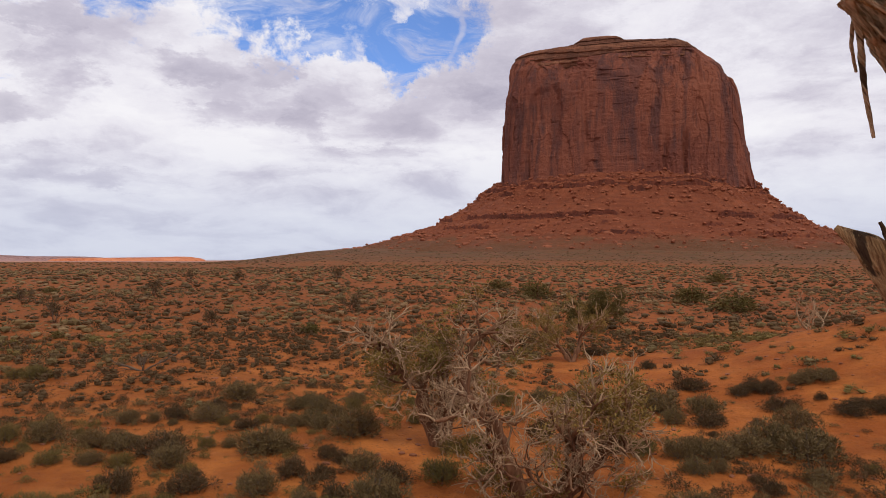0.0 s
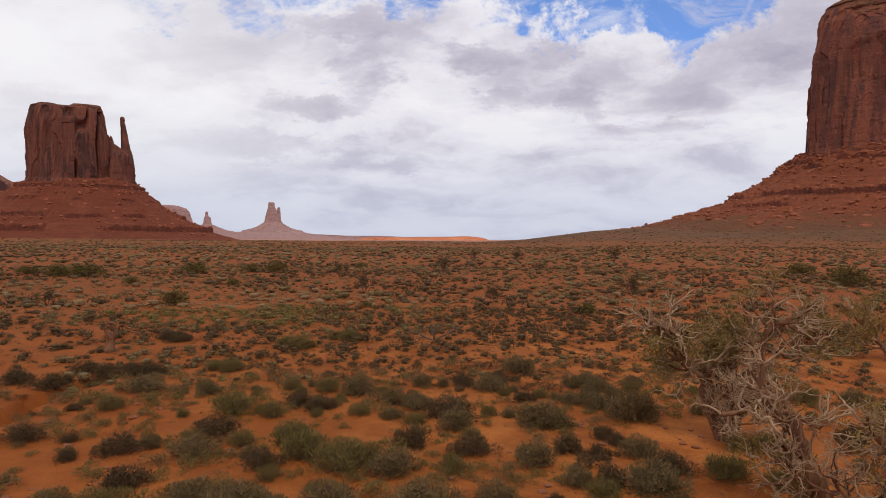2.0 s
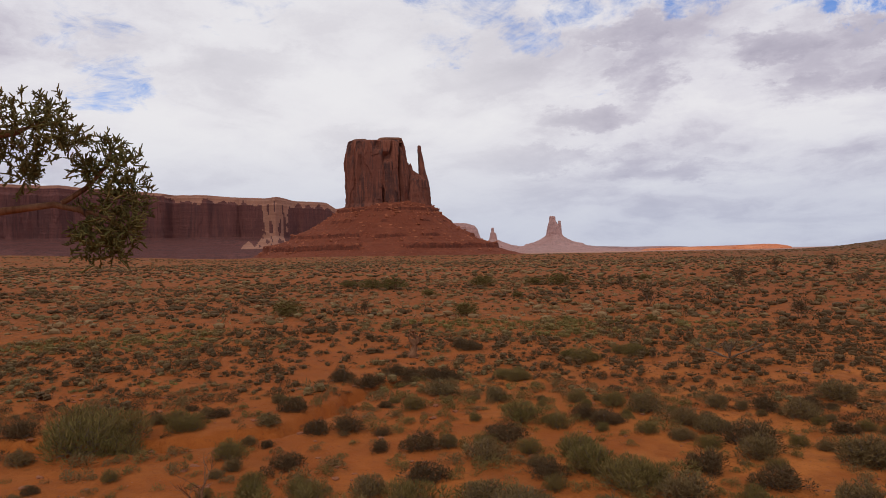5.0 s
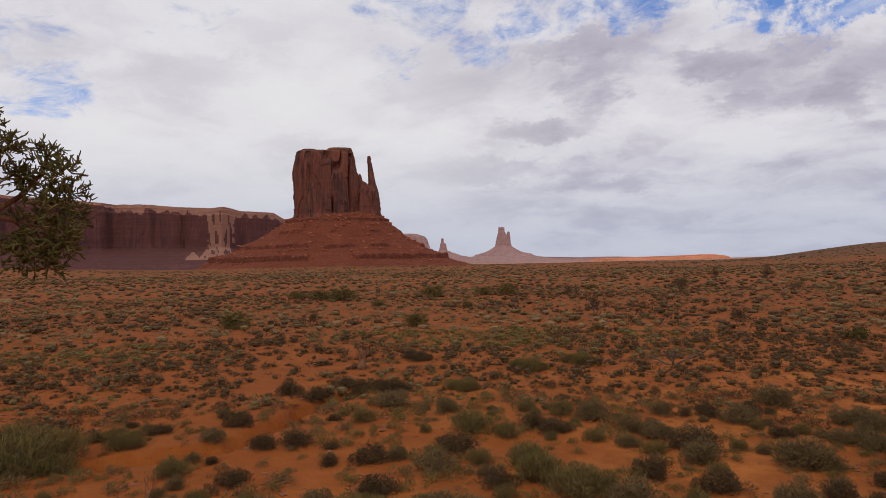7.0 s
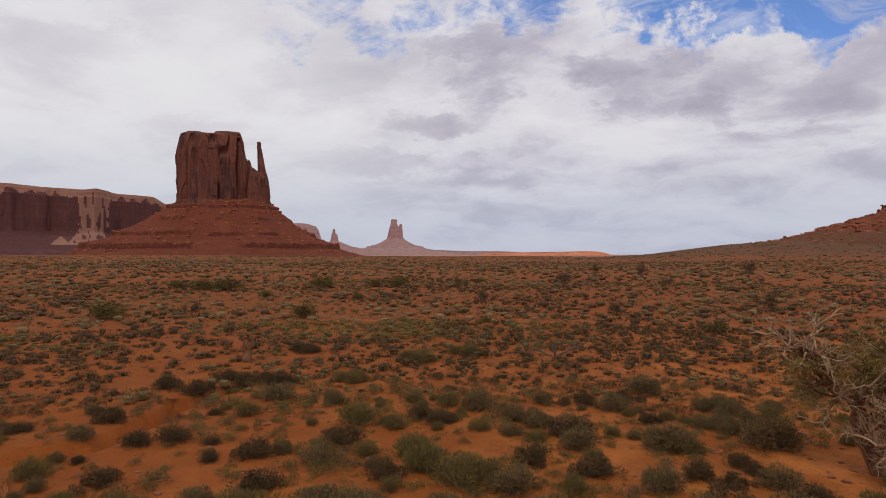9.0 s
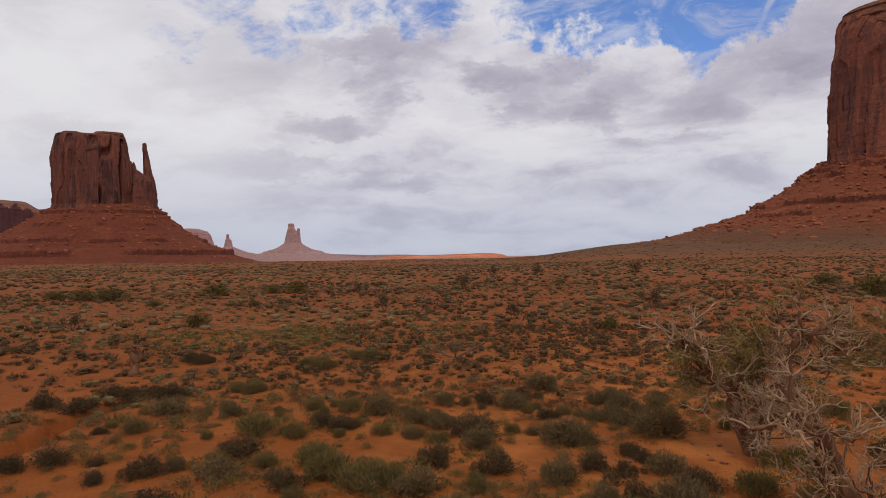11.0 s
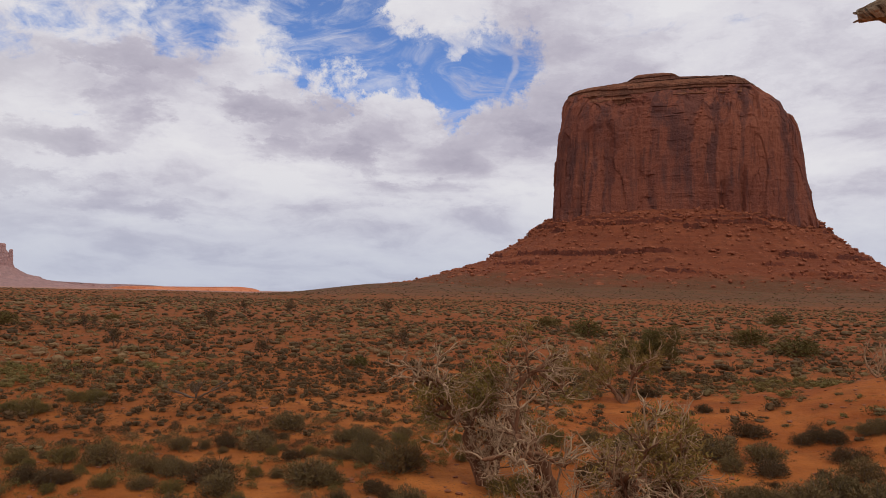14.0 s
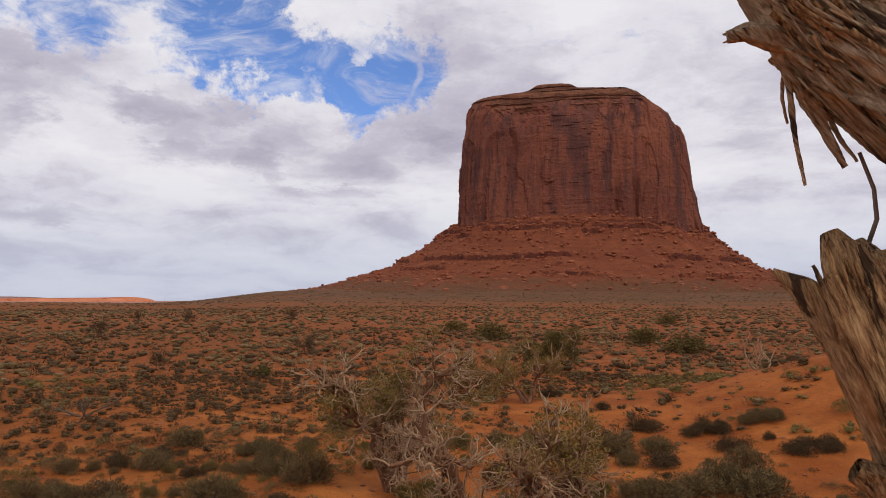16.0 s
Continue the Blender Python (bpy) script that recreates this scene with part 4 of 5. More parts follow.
def strew(spots, count, size, lumps, core, name, label, flat_seed, squat=1.0):
    """Scrub too far off to pick apart: one mesh for each tint."""
    shapes = [light_bush(flat_seed + k, count, size, lumps, core) for k in range(8)]
    rnd = random.Random(flat_seed)
    soups = {k: Soup() for k in ("sage", "dark", "green")}
    xs, ys = np.array([s[0] for s in spots]), np.array([s[1] for s in spots])
    for (x, y, w), z, k in zip(spots, ground_z(xs, ys), kinds(xs, ys, np.random.default_rng(flat_seed))):
        v, f = shapes[rnd.randrange(8)]
        m = turn_z(rnd.uniform(0, 6.28)) * np.array([w * rnd.uniform(0.9, 1.35), w, w * rnd.uniform(0.7, 1.05) * squat])
        soups[k].add(v @ m.T + np.array([x, y, z - 0.02]), f)
    for k, mat in (("sage", SAGE_LEAF), ("dark", DARK_LEAF), ("green", STRAW_LEAF if squat < 0.845 else GREEN_LEAF)):
        if soups[k].v:
            tagged(new(name, soups[k].mesh(name, mat, True)), label, "scrub", kind="stuff")


strew(fill(720, 6.6, 17.0, 0.31, (0.24, 0.66), rnd), 620, 0.075, 0, 0.55, "scrub", "grey-green and brown desert scrub on sand", 290, 0.85)
strew(fill(800, 6.6, 22.0, 0.3, (0.10, 0.24), rnd), 130, 0.12, 0, 0.6, "low_tufts", "small dry tufts between the larger bushes", 300)
strew(fill(2300, 15.0, 30.0, 0.32, (0.28, 0.88), rnd, even=0.55), 180, 0.10, 4, 0.9, "scrub", "grey-green and brown desert scrub on sand", 320, 0.85)
strew(fill(7000, 30.0, 75.0, 0.34, (0.30, 1.0), rnd, -42, 88, even=0.45), 30, 0.20, 1, 1.7, "scrub", "grey-green and brown desert scrub on the plain", 340, 0.84)
strew(fill(15000, 75.0, 230.0, 0.33, (0.4, 1.3), rnd, -44, 90, 7, 0.45), 5, 0.3, 1, 2.3, "far_scrub", "dots of scrub far out on the plain", 360, 0.66)
strew(fill(9000, 230.0, 520.0, 0.31, (0.6, 1.6), rnd, -44, 90, 7, 0.45), 0, 0.3, 1, 2.5, "far_scrub", "dots of scrub at the edge of the plain", 380, 0.5)


class Tree:
    """Gnarled wood: grows limbs, and notes where the foliage sits."""

    def __init__(self, seed):
        self.rng = np.random.default_rng(seed)
        self.wood, self.twig, self.tips = Soup(), Soup(), []

    def bough(self, line, radius, depth, gnarl, kids):
        """A limb along a given line of (x, z), wavering a little, with its own branches."""
        rng = self.rng
        q = np.array([(x, 0.0, z) for x, z in line], float)
        k = np.linspace(0, len(q) - 1, 16)
        p = np.stack([np.interp(k, np.arange(len(q)), q[:, j]) for j in range(3)], 1)
        p[1:] += np.cumsum(rng.normal(size=(15, 3)) * 0.022, axis=0)
        r = radius * np.linspace(1, 0.32, 16) * np.clip(1 + 0.22 * rng.normal(size=16), 0.7, 1.4)
        self.wood.add(*tube(p, r, 9))
        for i in range(4, 16):
            w = (p[i] - p[i - 1]) / (np.linalg.norm(p[i] - p[i - 1]) + 1e-9)
            for _ in range(2 if i > 7 else 1):
                way2 = w * 0.5 + rng.normal(size=3) * 0.6 + np.array([0, 0, 0.1])
                self.limb(p[i], way2, rng.uniform(0.3, 0.55), radius * rng.uniform(0.2, 0.34), depth - 2, gnarl, kids=kids)

    def limb(self, start, way, length, radius, depth, gnarl=0.35, spread=0.8, thin=2, kids=4, up=0.12):
        rng = self.rng
        n = max(4, int(length / 0.09)) if depth > 0 else 4
        p, d = [np.array(start, float)], np.array(way, float)
        d /= np.linalg.norm(d)
        for _ in range(n):
            d = d + rng.normal(size=3) * gnarl * 0.42 + np.array([0, 0, up * 0.3])
            d /= np.linalg.norm(d)
            p.append(p[-1] + d * length / n)
        p = np.array(p)
        taper = np.linspace(1, 0.42 if depth > 0 else 0.15, len(p))
        lump = 1 + 0.28 * rng.normal(size=len(p)) * (radius > 0.02)
        (self.wood if depth >= thin else self.twig).add(*tube(p, np.maximum(0.0035, radius * taper * np.clip(lump, 0.6, 1.6)), 7 if radius > 0.03 else 4 if radius > 0.008 else 3))
        if depth == 0:
            self.tips.append(p[-1])
            return
        for k in range(kids + int(rng.integers(0, 2))):
            i = int(rng.integers(max(1, len(p) // 3), len(p)))
            side = rng.normal(size=3)
            w = p[i] - p[i - 1]
            w /= np.linalg.norm(w)
            way2 = w * (1 - 0.5 * spread) + side * spread * 0.55 + np.array([0, 0, up])
            self.limb(p[i], way2, length * rng.uniform(0.42, 0.68), radius * rng.uniform(0.42, 0.62), depth - 1, gnarl, spread, thin, kids, up)
        self.tips.append(p[-1])


def juniper(name, x, y, seed, trunks, label, leaf_share, leaf_size=0.2, leaf_count=70, material=None, depth=3, kids=4, blade=0.05, scale=1.0, sink=0.05, gnarl=0.5, boughs=()):
    """trunks: way, length, radius. leaf_share: part of the twigs that still bear foliage."""
    b = thing(name, (x, y, float(ground_z(x, y)) - sink), label, "tree")
    t = Tree(seed)
    for wx, wy, wz, length, radius in trunks:
        t.limb((wx * 0.06, wy * 0.06, 0), (wx, wy, wz), length, radius, depth, gnarl, kids=kids)
    for radius, *line in boughs:
        t.bough(line, radius, depth, gnarl, kids)
    part("trunk", t.wood.mesh("trunk", JUNIPER_BARK), b, "gnarled red-brown trunks and limbs")
    tagged(part("twig_tangle", t.twig.mesh("twigs", DEADWOOD), b, "bare silvery twigs"), kind="stuff")
    tips = np.array(t.tips)
    rng = np.random.default_rng(seed + 1)
    # foliage hangs together on some limbs and is gone from others
    patch = vnoise(tips[:, 0] * 1.7 + seed, tips[:, 1] * 1.7, tips[:, 2] * 1.7, seed) + 0.12 * rng.random(len(tips))
    live = tips[patch > np.quantile(patch, 1 - leaf_share)]
    if len(live):
        c = np.concatenate([live, leaf_size * (0.6 + 0.6 * rng.random((len(live), 1)))], 1)
        v, f = leaves(rng, c, 1.0, leaf_count * len(live), blade, blade * 0.4, 0.4)
        part("foliage", mesh_from("foliage", v, f, material or GREEN_LEAF, True), b, "sparse olive foliage")
    b.scale = (scale, scale, scale)
    return b


juniper("juniper_tree", -0.07, 11.38, 11, [(0.35, -0.3, 0.7, 0.75, 0.035), (-0.2, -0.4, 0.7, 0.7, 0.03), (0.05, -0.4, 0.9, 0.85, 0.03)],
        "half-dead gnarled juniper with bare silvery twigs", 0.20, 0.07, 13, STRAW_GREEN, depth=4, kids=4, blade=0.04, scale=1.2, gnarl=0.6, boughs=((0.11, (0, 0), (-0.18, 0.45), (-0.22, 0.85), (-0.50, 1.15), (-0.72, 1.45), (-0.76, 1.66)), (0.085, (0.05, 0), (0.2, 0.35), (0.36, 1.0), (0.5, 1.6), (0.74, 1.72)), (0.06, (0, 0.1), (0.02, 0.6), (0.1, 1.2))))
juniper("juniper_tree", 1.38, 8.55, 17, [(-0.2, -0.3, 0.8, 0.8, 0.04), (0.4, -0.35, 0.7, 0.75, 0.04), (0.0, 0.3, 0.9, 0.9, 0.04)],
        "old many-stemmed juniper, mostly bare with olive tufts", 0.22, 0.07, 14, STRAW_GREEN, depth=4, kids=4, blade=0.04, scale=1.22, gnarl=0.7, boughs=((0.10, (0, 0), (-0.25, 0.1), (-0.5, 0.48), (-0.6, 0.8), (-0.85, 1.1)), (0.10, (0, 0), (0.12, 0.22), (0.13, 0.6), (0.22, 1.05)), (0.08, (0.05, 0), (0.25, 0.28), (0.55, 0.75), (0.66, 0.95))))
juniper("juniper_tree", 3.9, 20.4, 23, [(-0.4, 0, 0.9, 1.35, 0.09), (0.35, 0.1, 0.9, 1.45, 0.09), (0.0, 0.3, 1.0, 1.4, 0.06)],
        "small leafy olive juniper with forked trunk", 0.8, 0.12, 34, STRAW_GREEN, blade=0.05, scale=0.92, gnarl=0.4)
juniper("juniper_tree", 2.4, 23.3, 27, [(0.1, 0, 1.0, 1.05, 0.06), (-0.3, 0.1, 0.8, 0.8, 0.05), (0.35, 0.1, 0.8, 0.8, 0.05)],
        "small thin olive juniper on a single stem", 0.8, 0.12, 34, STRAW_GREEN, blade=0.05, scale=0.95)
juniper("juniper_tree", 6.9, 29.5, 31, [(-0.3, 0, 0.9, 1.3, 0.1), (0.4, 0.1, 0.9, 1.3, 0.1), (0.0, 0.3, 1.0, 1.6, 0.08)],
        "dark green leafy juniper on the plain", 0.95, 0.2, 60, JUNIPER_LEAF, blade=0.07, scale=0.92)


def shrub_variant(seed, material):
    rng = np.random.default_rng(seed)
    c = dome(rng, 13, 0.85)
    c[:, 3] *= 1.15
    stems = Soup()
    for q in c[:10]:
        stems.add(*tube([np.array([q[0] * 0.15, q[1] * 0.15, -0.03]), q[:3] * np.array([0.5, 0.5, 0.5]), q[:3]], [0.04, 0.025, 0.01], 4))
    return stems.mesh("stems", JUNIPER_BARK), mesh_from("crown", *leaves(rng, c, 1.1, 1500, 0.085, 0.035, 0.4), material, True)


SHRUBS = [shrub_variant(k, JUNIPER_LEAF) for k in (1, 2, 3)]
for x, y, wide in SHRUB:
    wide = min(wide, 1.6 + 0.25 * wide)
    b = thing("juniper_shrub", (x, y, float(ground_z(x, y)) - 0.02), "dense dark green juniper shrub out on the plain", "shrub", "dark shrubs of the plain")
    b.rotation_euler, b.scale = (0, 0, rnd.uniform(0, 6.28)), (wide * 1.1, wide * 1.1, wide * rnd.uniform(0.58, 0.8))
    stems, crown = SHRUBS[rnd.randrange(3)]
    part("woody_base", stems, b)
    part("crown", crown, b)


def thin_variant(seed):
    t = Tree(seed)
    for k in range(3):
        a = k * 2.1 + seed
        t.limb((0, 0, 0), (0.5 * math.cos(a), 0.5 * math.sin(a), 1.0), 0.62, 0.03, 2, kids=4)
    tips = np.array(t.tips)
    rng = np.random.default_rng(seed)
    c = np.concatenate([tips, np.full((len(tips), 1), 0.10)], 1)
    return t.wood.mesh("trunk", JUNIPER_BARK), t.twig.mesh("twigs", TWIG), mesh_from("foliage", *leaves(rng, c, 1.0, 800, 0.07, 0.028, 0.4), DARK_LEAF, True)


THINS = [thin_variant(k) for k in (41, 44, 48)]
for x, y, wide in THIN:
    b = thing("thin_shrub", (x, y, float(ground_z(x, y)) - 0.02), "thin straggly grey-brown shrub with bare stems", "shrub", "straggly shrubs of the plain")
    b.rotation_euler, b.scale = (0, 0, rnd.uniform(0, 6.28)), (wide, wide, wide * rnd.uniform(0.95, 1.25))
    trunk, twigs, leaf = THINS[rnd.randrange(3)]
    part("trunk", trunk, b)
    part("twig_tangle", twigs, b)
    part("foliage", leaf, b)


def snag(x, y, seed, limbs, label, thick=1.0, wood=DEADWOOD):
    b = thing("dead_wood", (x, y, float(ground_z(x, y)) - 0.03), label, "dead wood")
    t = Tree(seed)
    for wx, wy, wz, length, radius in limbs:
        t.limb((0, 0, 0), (wx, wy, wz), length, radius * thick, 2, kids=3, thin=1, up=0.02)
    part("limb", t.wood.mesh("limbs", wood), b)
    tagged(part("twig_tangle", t.twig.mesh("twigs", wood), b), kind="stuff")


snag(-8.5, 18.9, 5, [(-0.8, 0, 0.35, 0.7, 0.035), (0.8, 0.1, 0.6, 0.75, 0.03), (0.4, -0.3, 0.8, 0.6, 0.025), (-0.3, 0.2, 0.8, 0.5, 0.02)], "fallen bare grey branches lying in the scrub", 1.2, TWIG)
snag(-15.5, 13.0, 9, [(0.12, 0, 1.0, 0.62, 0.07), (-0.35, 0.1, 0.9, 0.45, 0.03)], "short broken dead juniper stump on open sand", 1.9, JUNIPER_BARK)
snag(13.0, 23.5, 13, [(-0.9, 0.1, 0.25, 1.5, 0.06), (0.8, 0.1, 0.45, 1.5, 0.06), (0.2, 0.3, 0.8, 1.1, 0.04), (-0.5, -0.2, 0.6, 1.0, 0.04)], "tangle of fallen bare juniper branches behind the rise", 0.75)
snag(-8.2, 3.4, 15, [(0.3, 0.2, 0.9, 0.5, 0.012), (-0.4, 0.2, 0.8, 0.45, 0.012), (0.1, -0.3, 0.9, 0.4, 0.01)], "dry reddish twigs sticking up from sand", 1.3, JUNIPER_BARK)


# pebbles and chips of stone on the open sand
def pebbles():
    rnd, rng = random.Random(77), np.random.default_rng(77)
    soup = Soup()
    a, r = np.radians(rng.uniform(-38, 80, 2200)), rng.uniform(6.5, 24, 2200)
    xs, ys = -np.sin(a) * r, np.cos(a) * r
    for x, y, z in zip(xs, ys, ground_z(xs, ys)):
        v, f = BOULDERS[rnd.randrange(6)]
        s = 0.012 + 0.06 * rnd.random() ** 4
        soup.add(v * np.array([s * rnd.uniform(0.8, 1.6), s, s * 0.6]) @ turn_z(rnd.uniform(0, 6.28)).T + np.array([x, y, z + s * 0.2]), f)
    tagged(new("pebbles", soup.mesh("pebbles", STONE, True)), "small reddish stones strewn on the sand", "stones", kind="stuff")


pebbles()



# ---- the old juniper snag beside the viewpoint ----
def spot(az, el, d):
    """A place seen from the viewpoint: turned left, raised, metres off."""
    w = way(az, el)
    return np.array([EYE_AT[0] + w[0] * d, EYE_AT[1] + w[1] * d, EYE_AT[2] + w[2] * d])


def bole(path, radii, sides, ridges, twist, seed, deep=0.2):
    """A weathered bole: a tube with deep, twisting grain."""
    k = np.linspace(0, 1, len(path))
    fine = np.linspace(0, 1, 90)
    p = np.stack([np.interp(fine, k, np.array(path)[:, j]) for j in range(3)], 1)
    for _ in range(6):
        p[1:-1] = (p[:-2] + p[1:-1] * 2 + p[2:]) / 4
    r = np.interp(fine, k, radii)
    t = np.gradient(p, axis=0)
    t /= np.linalg.norm(t, axis=1)[:, None]
    a = np.cross(t, np.array([0.2, 0.9, 0.3]))
    a /= np.linalg.norm(a, axis=1)[:, None]
    b = np.cross(t, a)
    th = np.linspace(0, 2 * np.pi, sides, endpoint=False)
    T, S = np.meshgrid(th, fine)
    q = T + twist * S + 0.25 * (fbm(S * 5, T * 0 + seed, 0, 2, seed) - 0.5)
    c, s = np.cos(q), np.sin(q)
    g1 = 1 - np.abs(2 * fbm(c * ridges * 0.3, s * ridges * 0.3, S * 1.2, 3, seed) - 1)
    g2 = fbm(c * ridges, s * ridges, S * 3, 3, seed + 3) - 0.5
    g3 = fbm(c * ridges * 3, s * ridges * 3, S * 7, 2, seed + 5) - 0.5
    R = r[:, None] * (1 + deep * (1.5 * (g1 - 0.55) + 1.1 * g2 + 0.45 * g3))
    v = p[:, None] + R[:, :, None] * (np.cos(T)[:, :, None] * a[:, None] + np.sin(T)[:, :, None] * b[:, None])
    return v.reshape(-1, 3), grid_faces(90, sides, wrap=True)


def strip(points, width, thick, seed, curl=0.3):
    """A torn strip of bark: a thin, slightly twisted lath."""
    rng = np.random.default_rng(seed)
    pts = np.array(points, float)
    fine = np.linspace(0, 1, 26)
    p = np.stack([np.interp(fine, np.linspace(0, 1, len(pts)), pts[:, j]) for j in range(3)], 1)
    p[1:] += np.cumsum(rng.normal(size=(25, 3)) * 0.0006, axis=0)
    for _ in range(2):
        p[1:-1] = (p[:-2] + p[1:-1] * 2 + p[2:]) / 4
    t = np.gradient(p, axis=0)
    t /= np.linalg.norm(t, axis=1)[:, None]
    view = p - np.array(EYE_AT)
    view /= np.linalg.norm(view, axis=1)[:, None]
    a = np.cross(t, view)
    a /= np.linalg.norm(a, axis=1)[:, None]
    ang = rng.uniform(-0.5, 0.5) + curl * np.sin(fine * rng.uniform(2, 5) + rng.uniform(0, 6))
    n = np.cross(a, t)
    a, n = a * np.cos(ang)[:, None] + n * np.sin(ang)[:, None], n * np.cos(ang)[:, None] - a * np.sin(ang)[:, None]
    w = width * (1 - 0.55 * fine ** 2) * (0.85 + 0.3 * rng.random(26))
    ring = np.array([(-0.5, -0.5), (-0.15, -0.8), (0.2, -0.4), (0.5, -0.5), (0.5, 0.5), (0.1, 0.7), (-0.5, 0.5)])
    v = p[:, None] + ring[None, :, :1] * w[:, None, None] * a[:, None] + ring[None, :, 1:] * thick * n[:, None]
    return v.reshape(-1, 3), grid_faces(26, 7, wrap=True)


def weathered(name, light, dark, along, rust=0.25, grey=0.45):
    """Grey-brown juniper wood with long splitting grain along the given way."""
    m, w, sh = surface(name, 0.8)
    p = position(w)
    u, v2 = along.orthogonal().normalized(), None
    v2 = along.cross(u)
    q = w.add("ShaderNodeCombineXYZ", {0: w.vmath("DOT_PRODUCT", p, u), 1: w.vmath("DOT_PRODUCT", p, v2), 2: w.math("MULTIPLY", w.vmath("DOT_PRODUCT", p, along), 0.09)}).outputs[0]
    fib = w.noise(q, 170.0, 7.0, 0.7, 0.2)
    wide = w.noise(q, 36.0, 6.0, 0.66, 0.3)
    blot = w.noise(p, 9.0, 5.0, 0.6)
    c = w.mix(w.range(fib, 0.32, 0.68), dark, light)
    c = w.mix(w.math("MULTIPLY", w.range(wide, 0.54, 0.68), rust), c, (0.36, 0.16, 0.06))
    c = w.mix(w.math("MULTIPLY", w.range(blot, 0.5, 0.68), grey), c, (0.50, 0.40, 0.29))
    c = w.mix(w.math("MULTIPLY", w.range(wide, 0.455, 0.385), 0.9), c, (0.028, 0.016, 0.011))
    h = w.math("ADD", w.math("MULTIPLY", fib, 0.5), w.range(wide, 0.34, 0.6))
    finish(w, sh, c, h, 1.0, 0.010)
    return m


GREY_TWIG = woody("grey_weathered_twig", (0.16, 0.12, 0.095), (0.30, 0.24, 0.20), 40.0)


def old_snag():
    b = thing("juniper_snag", (1.15, 1.25, float(ground_z(1.15, 1.25)) - 0.1), "broken weathered juniper snag with shredded bark, close by", "dead tree")
    origin = np.array(b.location)
    limb_way = Vector(spot(-28, 26, 1.32) - spot(-42, 8, 1.3)).normalized()
    stump_way = Vector(spot(-33.5, 4, 1.3) - spot(-41, -19, 1.3)).normalized()
    limb_wood = weathered("shredded_juniper_bark", (0.80, 0.62, 0.40), (0.34, 0.22, 0.125), limb_way)
    stump_wood = weathered("split_juniper_wood", (0.74, 0.47, 0.225), (0.19, 0.085, 0.034), stump_way, 0.6, 0.15)

    def put(name, shape, mat, label=""):
        v, f = shape
        return part(name, mesh_from(name, np.asarray(v) - origin, f, mat, False), b, label)

    # upper limb: comes out of the top and sinks away to one side
    put("limb", bole([spot(-30.0, 31.0, 1.36), spot(-32.6, 25.0, 1.33), spot(-36.2, 19.6, 1.31), spot(-41.5, 14.0, 1.3), spot(-48.0, 10.0, 1.33), spot(-53, 0, 1.4), spot(-50, -22, 1.55), spot(-46, -40, 1.85)],
                     [0.085, 0.095, 0.105, 0.115, 0.12, 0.13, 0.14, 0.15], 300, 7.0, 2.0, 5, 0.32), limb_wood, "twisted limb with shredded grey-brown bark")
    put("stub", bole([spot(-32.5, 19.6, 1.27), spot(-30.4, 19.9, 1.25), spot(-28.6, 20.6, 1.24), spot(-27.1, 20.4, 1.24)], [0.036, 0.020, 0.0135, 0.0085], 60, 3.0, 0.6, 8, 0.3), limb_wood, "short broken branch stub")
    for k, (az, el, az2, el2, d, wd) in enumerate(((-30.8, 19.0, -32.3, 8.7, 1.25, 0.011), (-30.3, 18.6, -33.8, 12.4, 1.25, 0.016), (-31.2, 17.6, -33.9, 11.6, 1.24, 0.008), (-32.4, 15.9, -34.9, 9.7, 1.24, 0.019),
                                                 (-31.0, 18.6, -31.2, 13.4, 1.26, 0.007), (-33.2, 15.4, -35.9, 10.1, 1.26, 0.009), (-32.2, 16.6, -33.3, 13.2, 1.27, 0.012))):
        a, c = spot(az, el, d), spot(az2, el2, d + 0.02)
        m1, m2 = a * 0.7 + c * 0.3 + np.array([0.004, 0, 0.006]), a * 0.35 + c * 0.65 + np.array([-0.004, 0, 0.002])
        put("bark_strip", strip([a, m1, m2, c], wd, 0.003, 60 + k), limb_wood)
    for k, (de, wd) in enumerate(((0.25, 0.006), (-0.12, 0.005), (0.05, 0.007))):
        # ragged end of the stub
        a, c = spot(-28.4, 20.5 + de, 1.238), spot(-26.9 - 0.2 * k, 20.4 + de * 1.6, 1.238)
        put("splinter", strip([a, (a + c) / 2, c], wd, 0.004, 50 + k, 0.1), limb_wood)
    rng = np.random.default_rng(8)
    for k in range(120):
        # loose fibres lying along the limb
        s0 = rng.uniform(0, 1)
        az, el = -30.5 - 8.5 * s0 + rng.uniform(-1.5, 1.5), 23.5 - 8.8 * s0 + rng.uniform(-4.6, 4.4)
        ln = rng.uniform(2.2, 8.0)
        slope_el = -0.75 + rng.uniform(-0.35, 0.2)
        d = 1.178 + 0.014 * rng.random() + 0.0022 * (el - (23.5 - 8.8 * s0)) ** 2
        a = spot(az, el, d)
        c = spot(az - ln * 0.8, el + ln * slope_el, d + 0.012 * rng.random())
        m1 = (a + c) / 2 + rng.normal(size=3) * 0.006
        put("bark_strip", strip([a, m1, c], rng.uniform(0.0025, 0.009), 0.003, 90 + k), limb_wood if k % 3 else stump_wood)
    # lower bole, splintered at its top
    put("bole", bole([spot(-35.6, 3.4, 1.32), spot(-36.2, 1.0, 1.32), spot(-39.9, -6.5, 1.34), spot(-43.2, -14.0, 1.38), spot(-46, -24.0, 1.5), spot(-47, -42, 1.9)],
                     [0.035, 0.078, 0.098, 0.118, 0.135, 0.19], 300, 7.0, 1.1, 15, 0.36), stump_wood, "leaning split bole with orange-brown grain")
